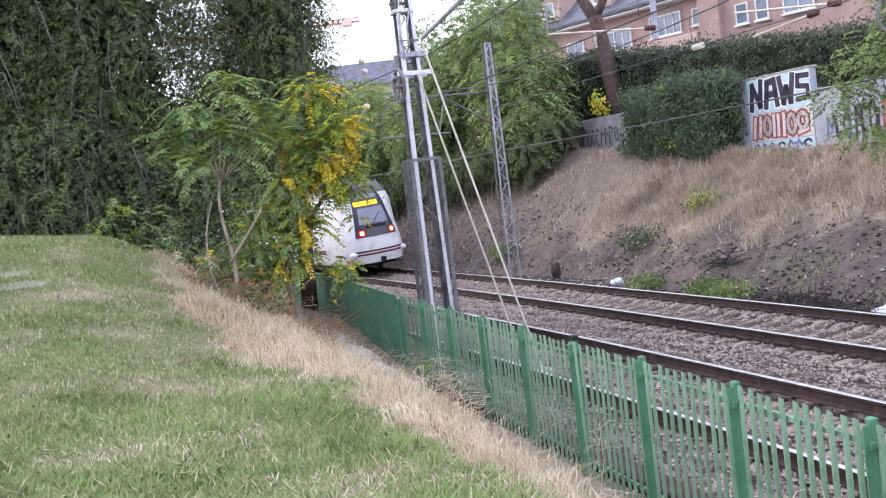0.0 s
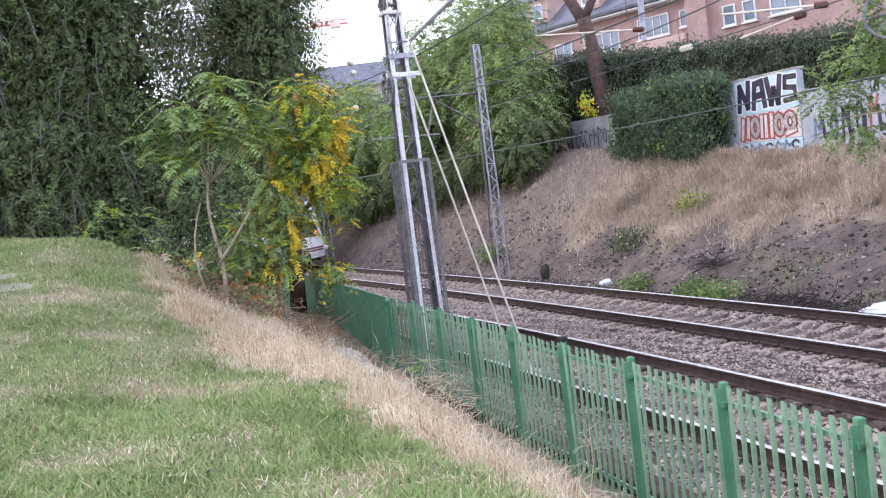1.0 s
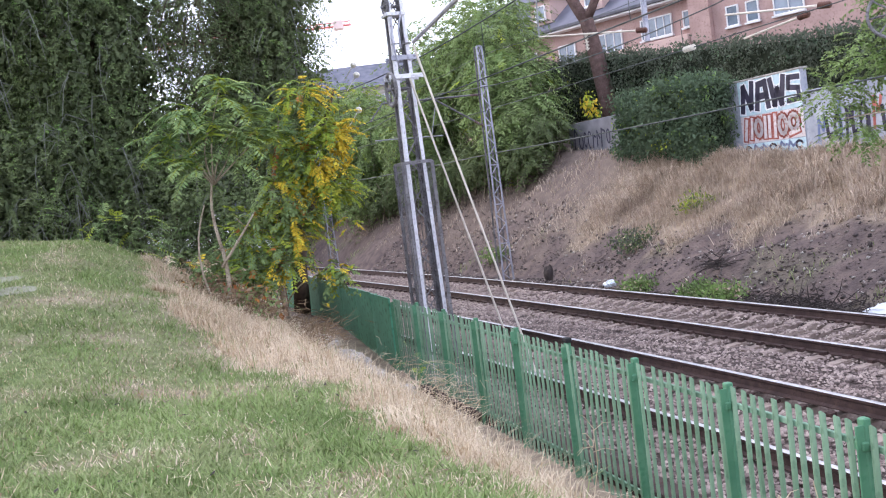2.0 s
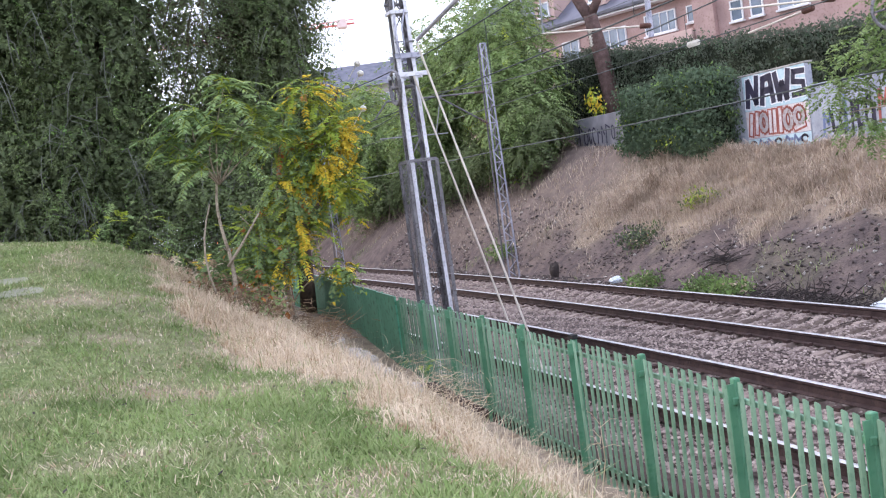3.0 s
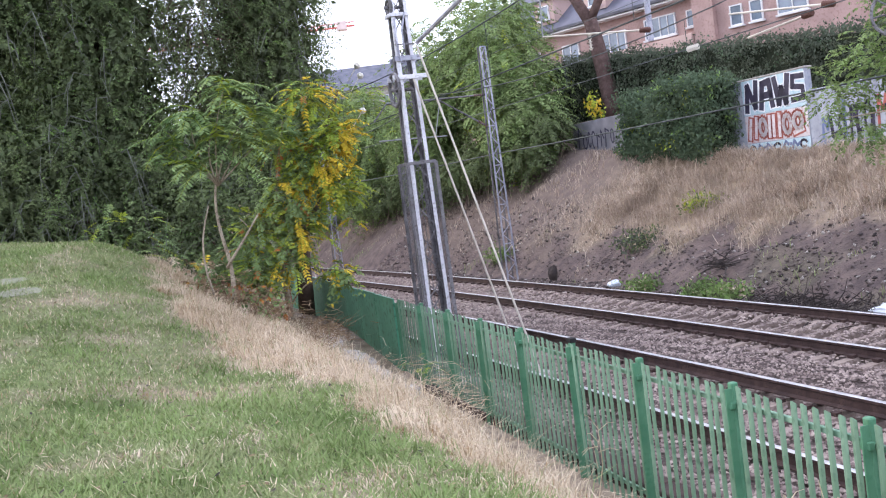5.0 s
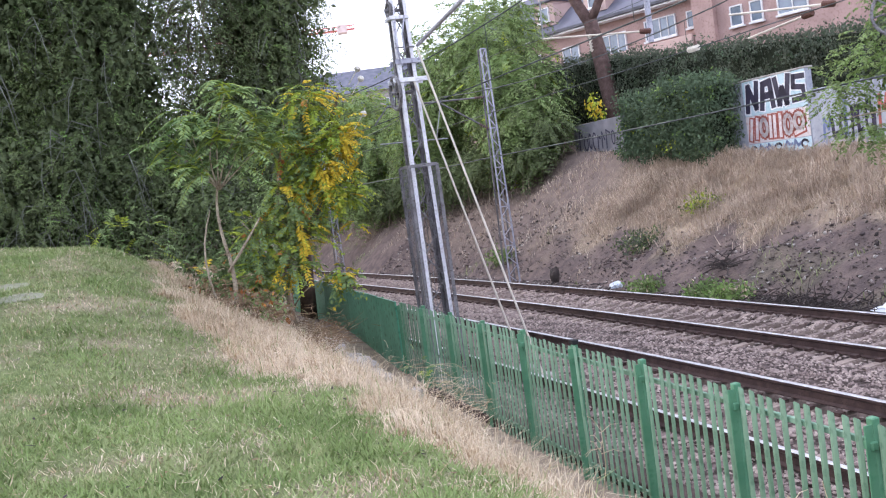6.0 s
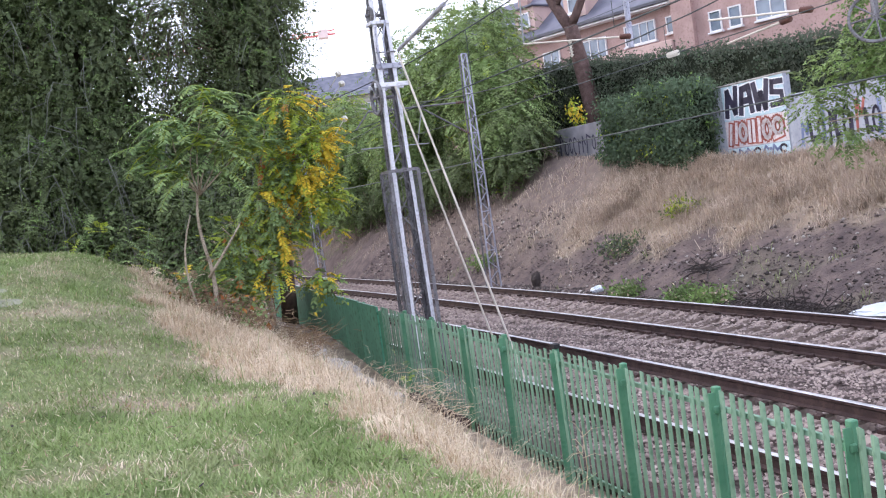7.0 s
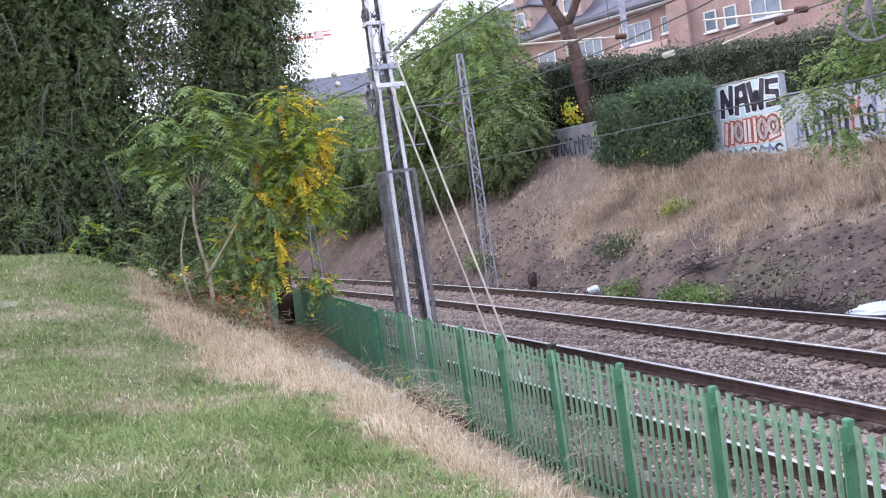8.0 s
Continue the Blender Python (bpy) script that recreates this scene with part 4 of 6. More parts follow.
def build_walls():
    def run(name, u0, u1, w, z0, z1, mat, label):
        # local x runs towards the viewer's right, -y faces the track
        a, b = track(u1, w), track(u0, w)
        root = part(name, box(((b - a).length, 0.25, z1 - z0), pose((b - a).length / 2, 0.125, (z0 + z1) / 2), 0.02), mat)
        root.matrix_basis = Matrix.Translation((a.x, a.y, 0)) @ Matrix.Rotation(math.atan2(b.y - a.y, b.x - a.x), 4, "Z")
        return tagged(root, label, "wall", kind="structure")
    w1 = run("wall_graffiti", 23.55, 28.0, 19.5, 2.3, 5.2, M_WALL, "whitewashed wall on the bank covered in painted graffiti")
    rr = random.Random(4)
    part("painted_ground", box((2.72, 0.004, 1.06), pose(3.08, -0.004, 4.66)), M_PAINT_ICE, w1, "pale ice-blue painted ground")
    part("painted_ground", box((2.72, 0.004, 0.84), pose(3.08, -0.004, 3.70)), M_PAINT_PINK, w1, "faded pink painted ground")
    part("coping", box((4.5, 0.3, 0.05), pose(2.24, 0.12, 5.225), 0.01), M_CONCRETE, w1)
    letters = {
        "N": [[(0.0, 0.0), (0.1, 0.72), (0.4, 0.08), (0.5, 0.8)]],
        "A": [[(0.0, 0.02), (0.12, 0.72), (0.42, 0.76), (0.5, 0.04)], [(0.1, 0.36), (0.44, 0.38)]],
        "W": [[(0.0, 0.78), (0.12, 0.06), (0.27, 0.48), (0.42, 0.06), (0.56, 0.8)]],
        "S": [[(0.52, 0.72), (0.12, 0.74), (0.08, 0.46), (0.48, 0.4), (0.5, 0.1), (0.04, 0.08)]],
    }
    x = 1.88
    for ch in "NAWS":
        for wide, depth, mat in ((0.32, 0.010, M_PAINT_WHITE), (0.22, 0.016, M_PAINT_INK)):
            bm = bmesh.new()
            for st in letters[ch]:
                ribbon(bm, [(x + a, 4.28 + b) for a, b in st], wide * (0.72 if ch == "S" else 0.9), depth)
            part("painted_letter", bm, mat, w1, "dark bulging sprayed letter" if mat is M_PAINT_INK else "white letter outline")
        x += 0.66
    # a second row of rounded letters, outlined and shaded, and blue shapes below it
    x = 1.82
    for k, wide in enumerate((0.50, 0.40, 0.40, 0.26, 0.44, 0.50)):
        c, hw = x + wide / 2, wide * 0.36
        forms = {
            0: [[(c - hw, 3.42), (c - hw * 0.4, 3.98)], [(c + hw * 0.5, 3.44), (c + hw, 4.0)]],
            1: [ring_pts(c, 3.72, hw, 0.24)],
            2: [[(c - hw * 0.8, 3.42), (c - hw * 0.5, 4.0)], [(c + hw * 0.5, 3.42), (c + hw * 0.8, 4.0)]],
            3: [[(c, 3.40), (c + 0.04, 4.02)]],
            4: [ring_pts(c, 3.70, hw, 0.26)],
            5: [ring_pts(c, 3.74, hw, 0.22), [(c - hw, 3.42), (c + hw, 3.5)]],
        }[k]
        for wd, depth, mat, lab in ((0.24, 0.010, M_PAINT_RED, "brick red sprayed letter outline"), (0.12, 0.016, M_PAINT_PINK, "pale fill of a sprayed letter")):
            bm = bmesh.new()
            for st in forms:
                ribbon(bm, st, wd, depth)
            part("painted_letter", bm, mat, w1, lab)
        x += wide - 0.01
    part("painted_ground", box((2.72, 0.004, 0.34), pose(3.08, -0.004, 3.09)), M_PAINT_ICE, w1, "pale ice-blue painted ground")
    for k in range(7):
        bm = bmesh.new()
        c = 1.85 + 0.37 * k
        if k % 3 == 0:
            ribbon(bm, ring_pts(c + 0.1, 3.08, 0.13, 0.1, 20, 300), 0.07, 0.012)
        else:
            ribbon(bm, [(c, 3.0 + rr.uniform(0, 0.06)), (c + rr.uniform(0.04, 0.12), 3.2), (c + 0.2, 3.06 + rr.uniform(-0.04, 0.08)), (c + 0.32, 3.12)], 0.08, 0.012)
        part("painted_stroke", bm, (M_PAINT_INK, M_PAINT_BLUE, M_PAINT_BLUE)[k % 3], w1)
    w2 = run("wall_low", 8.0, 23.54, 19.5, 2.2, 4.55, M_WALL, "lower whitewashed wall with dark sprayed strokes")
    x = 0.5
    k = 0
    while x < 6.5:
        bm = bmesh.new()
        hgt = rr.uniform(0.5, 1.15)
        zz = 3.05 + rr.uniform(0, 0.2)
        kind = k % 4
        if kind == 0:
            ribbon(bm, [(x, zz), (x + 0.04, zz + hgt), (x + 0.2, zz + hgt * 0.5), (x + 0.3, zz + hgt)], 0.09, 0.008)
        elif kind == 1:
            ribbon(bm, [(x, zz + hgt), (x + 0.05, zz), (x + 0.18, zz + 0.05)], 0.12, 0.008)
        elif kind == 2:
            ribbon(bm, ring_pts(x + 0.12, zz + hgt / 2, 0.12, hgt / 2), 0.08, 0.008)
        else:
            ribbon(bm, [(x, zz), (x + 0.02, zz + hgt)], 0.14, 0.008)
        part("painted_stroke", bm, (M_PAINT_INK, M_PAINT_BLUE, M_PAINT_INK, M_PAINT_RED)[rr.randrange(4)], w2)
        x += rr.uniform(0.2, 0.34)
        k += 1
    w3 = run("wall_grey", 33.0, 36.6, 19.4, 3.0, 5.05, M_WALL_GREY, "low grey rendered wall with dark scrawls")
    c = 0.4
    while c < 3.0:
        bm = bmesh.new()
        zz, hh, ww = 3.95 + rr.uniform(0, 0.15), rr.uniform(0.5, 0.8), rr.uniform(0.16, 0.3)
        if rr.random() < 0.5:
            ribbon(bm, ring_pts(c + ww / 2, zz + hh / 2, ww / 2, hh / 2, 40, rr.uniform(260, 400)), 0.06, 0.008)
        else:
            ribbon(bm, [(c, zz), (c + ww * 0.2, zz + hh), (c + ww, zz + hh * rr.uniform(0.3, 0.9))], 0.07, 0.008)
        part("painted_stroke", bm, M_PAINT_INK, w3)
        c += ww + 0.1


# ---- house above the bank ----
M_BRICK = material("pink_brick", lin(164, 138, 134), lin(180, 153, 149), 1.2, 0.9, 0, 0.1, 40, c3=lin(154, 128, 124))
M_STUCCO = material("pale_pink_render", lin(186, 160, 154), lin(200, 174, 168), 1.0, 0.9, 0, 0.1, 30)
M_SLATE = material("grey_slate", lin(88, 90, 104), lin(112, 112, 126), 1.0, 0.6, 0, 0.2, 12)
M_EAVE = material("dark_gutter", lin(70, 72, 82), lin(92, 92, 102), 2, 0.5)
M_WHITE = material("white_paint", lin(206, 206, 210), lin(226, 226, 230), 2, 0.5)
M_PANE = material("window_glass", lin(88, 100, 118), lin(126, 140, 158), 0.8, 0.08, 0.0, spec=0.9)


def window(parent, x, y, z, w, h, panes=2, label="white framed window"):
    t = 0.07
    fr = bmesh.new()
    rings = []
    for yy in (-0.05, 0.05):
        for e in (0.0, t):
            rings.append([fr.verts.new((x + sx * (w / 2 - e), y + yy, z + sz * (h / 2 - e))) for sx, sz in ((-1, -1), (1, -1), (1, 1), (-1, 1))])
    for p, q in ((0, 1), (1, 3), (3, 2), (2, 0)):
        for i in range(4):
            j = (i + 1) % 4
            fr.faces.new((rings[p][i], rings[p][j], rings[q][j], rings[q][i]))
    bmesh.ops.recalc_face_normals(fr, faces=fr.faces)
    f = part("window", fr, M_WHITE, parent, label)
    for k in range(1, panes):
        part("mullion", box((t * 0.8, 0.08, h - 2 * t), pose(x - w / 2 + w * k / panes, y, z)), M_WHITE, f)
    for k in range(panes):
        part("pane", box((w / panes - t, 0.012, h - 2 * t), pose(x - w / 2 + w * (k + 0.5) / panes, y + 0.01, z)), M_PANE, f)
    part("sill", box((w + 0.16, 0.2, 0.1), pose(x, y - 0.06, z - h / 2 - 0.05), 0.01), M_WHITE, f)


def build_house():
    yaw = -49.1
    Z0 = 4.4
    h = thing("apartment_house", pose(12.0, 59.6, Z0, 0, 0, yaw), "pink brick apartment house with slate roof and white windows", "house")

    def z(v):
        return v - Z0
    part("wall", box((22, 9, 7.9), pose(-5.75, 4.5, 3.95)), M_BRICK, h)
    part("wing", box((18, 11, 12.5), pose(14.3, 4.9, 6.25)), M_BRICK, h)
    part("pier", box((1.3, 0.3, 12.5), pose(5.95, -0.75, 6.25)), M_BRICK, h, "pink brick pier")
    part("balcony", box((8.0, 1.1, 1.5), pose(1.2, -0.5, z(9.2)), 0.03), M_STUCCO, h, "pale pink balcony parapet")
    # roof: a sloping slab with a deep eave and dormers
    part("roof", box((22.6, 6.4, 0.25), pose(-5.9, 2.0, z(14.0), 36, 0, 0)), M_SLATE, h, "grey slate roof slope")
    part("gutter", box((22.8, 0.2, 0.22), pose(-5.9, -0.75, z(12.2)), 0.04), M_EAVE, h, "dark gutter")
    part("eave", box((22.4, 0.8, 0.12), pose(-5.9, -0.35, z(12.05))), M_WHITE, h, "pale eave soffit")
    for x in (-6.4, -2.2):
        bm = box((1.7, 2.4, 1.5), pose(x, 1.3, z(13.6)))
        d = part("dormer", bm, M_STUCCO, h, "pink rendered dormer")
        part("dormer_roof", box((2.0, 2.7, 0.12), pose(x, 1.2, z(14.42)), 0.02), M_SLATE, d)
        window(d, x, 0.06, z(13.6), 0.9, 0.9, 1)
    window(h, -0.95, -0.06, z(10.5), 1.9, 1.5, 3, "white glazed gallery window")
    window(h, -4.4, -0.06, z(10.5), 1.4, 1.4, 2)
    window(h, -7.6, -0.06, z(10.5), 1.2, 1.4, 2)
    window(h, 2.5, -0.06, z(10.85), 2.2, 1.2, 4, "white glazed gallery window")
    window(h, 4.6, -0.06, z(10.9), 0.5, 0.95, 1)
    for x, w in ((7.85, 0.75), (9.05, 0.75), (11.1, 1.7)):
        window(h, x, -0.66, z(10.35), w, 1.1, 1 if w < 1 else 2)
    part("chimney", box((0.9, 0.9, 2.4), pose(-9.5, 4.0, z(16))), M_BRICK, h)
    # far building whose roof shows over the trees
    fb = thing("far_building", pose(-8.5, 152, 6, 0, 0, 4), "distant building with a wide grey roof behind trees", "building")
    part("wall", box((30, 12, 14.3), pose(0, 6, 7.15)), M_CONCRETE, fb)
    bm = bmesh.new()
    a = [bm.verts.new(v) for v in ((-15.6, -0.8, 14.2), (15.6, -0.8, 14.2), (15.6, 12.8, 14.2), (-15.6, 12.8, 14.2))]
    r = [bm.verts.new(v) for v in ((-12.5, 6, 18.4), (12.5, 6, 18.4))]
    for f in ((a[0], a[1], r[1], r[0]), (a[1], a[2], r[1]), (a[2], a[3], r[0], r[1]), (a[3], a[0], r[0]), a[::-1]):
        bm.faces.new(f)
    part("roof", bm, M_SLATE, fb, "wide grey hipped roof")
    for k in range(6):
        window(fb, -10 + 4 * k, -0.05, 12.2, 1.6, 1.5, 2)
    # tower crane
    cr = thing("tower_crane", pose(-45, 200, 4), "distant red and white tower crane jib", "crane")
    M_CRANE = material("crane_red", lin(196, 96, 92), lin(214, 120, 112), 1, 0.6)
    part("tower", box((1.4, 1.4, 36), pose(-24, 0, 18)), M_CRANE, cr)
    bm = bmesh.new()
    for yy, zz in ((-0.5, 34.4), (0.5, 34.4), (0, 35.2)):
        add_tube(bm, (-34, yy, zz), (31.5, yy, zz), 0.11, sides=5)
    for k in range(43):
        add_tube(bm, (-33 + 1.5 * k, -0.5, 34.4), (-32.2 + 1.5 * k, 0, 35.2), 0.07, sides=4)
        add_tube(bm, (-32.2 + 1.5 * k, 0, 35.2), (-31.5 + 1.5 * k, 0.5, 34.4), 0.07, sides=4)
    part("jib", bm, M_CRANE, cr, "red lattice jib")
    part("trolley", box((2.0, 1.6, 1.9), pose(29.0, 0, 34.6), 0.2), material("crane_pale", lin(214, 190, 188), lin(226, 206, 204), 1, 0.6), cr, "pale trolley housing")


# ---- masts and overhead line ----
def build_main_mast():
    """The anchor mast by the fence: four legs, the rear pair coloured as shaded, with zigzag lacing, a guard cage round
    its foot, weights and pulley.
    """
    u, w = 16.0, 5.15
    b = track(u, w)
    zg = -0.24
    th = thing("anchor_mast", pose(b.x, b.y, zg, 0, 0, math.degrees(track_yaw(u))), "galvanised steel anchor mast with a caged foot beside the track", "mast", "overhead line masts")
    top = 8.4

    def half(z):
        return (0.375 - 0.025 * z) / 2
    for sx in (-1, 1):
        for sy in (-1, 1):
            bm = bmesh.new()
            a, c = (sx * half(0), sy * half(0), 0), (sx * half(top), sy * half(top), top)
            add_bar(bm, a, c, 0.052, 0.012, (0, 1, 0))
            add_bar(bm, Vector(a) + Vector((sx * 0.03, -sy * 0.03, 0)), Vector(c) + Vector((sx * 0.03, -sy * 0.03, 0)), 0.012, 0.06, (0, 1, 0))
            # shade on the rear pair is put into its darker steel
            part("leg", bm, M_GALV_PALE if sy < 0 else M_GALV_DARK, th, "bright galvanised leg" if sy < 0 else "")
    for face in range(4):
        rot = Matrix.Rotation(face * math.pi / 2, 4, "Z")
        z, i = 0.3, 0
        while z < top - 0.4:
            z2 = z + 0.40
            ha, hb = half(z), half(z2)
            s = 1 if i % 2 else -1
            bm = bmesh.new()
            add_bar(bm, rot @ Vector((-s * ha, -ha, z)), rot @ Vector((s * hb, -hb, z2)), 0.020, 0.008, rot.to_3x3() @ Vector((0, -1, 0)))
            part("brace", bm, M_GALV_DARK, th)
            z, i = z2, i + 1
    # guard cage
    cw, ch = 0.25, 3.80
    for sx in (-1, 1):
        for sy in (-1, 1):
            bm = bmesh.new()
            add_bar(bm, (sx * cw, sy * cw, 0), (sx * cw, sy * cw, ch), 0.055, 0.008, (0, 1, 0))
            add_bar(bm, (sx * cw, sy * cw - sy * 0.025, 0), (sx * cw, sy * cw - sy * 0.025, ch), 0.008, 0.055, (0, 1, 0))
            part("cage_post", bm, M_GALV_DARK, th)
    for z in (ch, 0.6):
        for face in range(4):
            rot = Matrix.Rotation(face * math.pi / 2, 4, "Z")
            bm = bmesh.new()
            add_bar(bm, rot @ Vector((-cw, -cw, z)), rot @ Vector((cw, -cw, z)), 0.012, 0.05, (0, 0, 1))
            part("cage_ring", bm, M_GALV_DARK, th)
    mesh_bars = bmesh.new()
    for k in range(8):
        for sx in (-1, 1):
            add_tube(mesh_bars, (sx * cw, -cw + 0.062 * k + 0.03, 0.5), (sx * cw, -cw + 0.062 * k + 0.03, ch), 0.006, sides=4)
    for k in range(8):
        add_tube(mesh_bars, (-cw + 0.062 * k + 0.03, cw, 0.5), (-cw + 0.062 * k + 0.03, cw, ch), 0.006, sides=4)
    tagged(part("cage_mesh", mesh_bars, M_GALV_DARK, th, "fine upright guard bars"), kind="stuff")
    # counterweights on a rod
    disc = bmesh.new()
    bmesh.ops.create_cone(disc, cap_ends=True, segments=16, radius1=0.075, radius2=0.075, depth=0.085)
    bmesh.ops.bevel(disc, geom=disc.edges[:], offset=0.008, segments=1, affect="EDGES")
    dm = mesh_of("counterweight", disc, M_CONCRETE)
    for k in range(24):
        piece("counterweight", dm, th, pose(-0.165, -0.07, 0.35 + 0.093 * k))
    part("weight_rod", tube((-0.165, -0.07, 0.2), (-0.165, -0.07, 4.6), 0.012, sides=6), M_GALV_DARK, th)
    # head: clamps, plates and pulley wheels
    for z, wd, mat, tall in ((5.55, 0.46, M_GALV, 0.085), (5.24, 0.62, M_GALV_PALE, 0.075)):
        for sy in (-1, 1):
            part("clamp_plate", box((wd, 0.03, tall), pose(0.03, sy * 0.15, z), 0.006), mat, th)
    part("clamp_bar", box((0.34, 0.03, 0.02), pose(0, -0.15, 5.78)), M_GALV_DARK, th)
    part("clamp_plate", box((0.34, 0.3, 0.06), pose(-0.02, 0, 6.28), 0.006), M_GALV_PALE, th)
    for (x, z, r) in ((-0.22, 5.05, 0.27), (-0.14, 6.42, 0.13)):
        bm = bmesh.new()
        for a in range(20):
            a0, a1 = 2 * math.pi * a / 20, 2 * math.pi * (a + 1) / 20
            add_tube(bm, (x, r * math.cos(a0), z + r * math.sin(a0)), (x, r * math.cos(a1), z + r * math.sin(a1)), 0.03, sides=6)
        for a in range(6):
            add_tube(bm, (x, 0, z), (x, r * math.cos(a * math.pi / 3), z + r * math.sin(a * math.pi / 3)), 0.014, sides=5)
        part("pulley_wheel", bm, M_GALV_DARK, th, "dark spoked pulley wheel")
        part("pulley_axle", tube((x - 0.08, 0, z), (0.1, 0, z), 0.03), M_GALV_DARK, th)
    for (a, c) in (((-0.13, -0.16, 6.2), (-0.10, -0.17, 5.5)), ((0.06, -0.17, 6.3), (-0.02, -0.17, 5.7))):
        bm = bmesh.new()
        add_sweep(bm, [a, (Vector(a) + Vector(c)) / 2 + Vector((-0.05, -0.02, 0)), c], 0.016, 6)
        part("cable_loop", bm, M_GALV, th)
    part("footing", box((0.95, 0.95, 0.5), pose(0, 0, -0.17), 0.03), M_CONCRETE, th, "grey concrete footing")
    # guy rods
    inv = th.matrix_basis.inverted()
    for a, c in (((-0.13, 16.17, 5.42), (1.21, 16.24, -0.18)), ((-0.26, 16.51, 4.95), (0.97, 17.22, -0.18))):
        part("guy_rod", tube(inv @ Vector(a), inv @ Vector(c), 0.018, sides=8), M_ROD, th, "pale slanting guy rod")
        part("guy_anchor", box((0.35, 0.35, 0.25), Matrix.Translation(inv @ Vector((c[0], c[1], -0.26))), 0.02), M_CONCRETE, th)
    # tension bar towards the viewer, then a thin wire
    part("tension_bar", tube(inv @ Vector((-0.12, 16.1, 5.47)), inv @ Vector((0.56, 12.7, 5.45)), 0.032, sides=8), M_GALV, th, "thick grey tension bar")
    part("tension_wire", tube(inv @ Vector((0.56, 12.7, 5.45)), inv @ Vector((4.6, -6.0, 5.45)), 0.012, sides=6), M_WIRE_GREY, th)


def wire_along(parent, name, w, z, u0, u1, r, mat, sag=0.0, span=19.5, step=2.0, w_wave=0.0):
    bm = bmesh.new()
    n = int((u1 - u0) / step) + 1
    pts = []
    for i in range(n + 1):
        u = u0 + (u1 - u0) * i / n
        t = ((u - 30.3) / span) % 1.0
        pts.append(track(u, w, z - sag * 4 * t * (1 - t)))
    add_sweep(bm, pts, r, 5)
    return part(name, bm, mat, parent)


def insulator(parent, a, b, mat, r=0.05):
    bm = bmesh.new()
    a, b = Vector(a), Vector(b)
    add_tube(bm, a, b, r * 0.4, sides=8)
    for k in range(5):
        c = a.lerp(b, (k + 0.5) / 5)
        d = (b - a).normalized() * 0.012
        add_tube(bm, c - d, c + d, r, r * 0.7, sides=10)
    return part("insulator", bm, mat, parent)


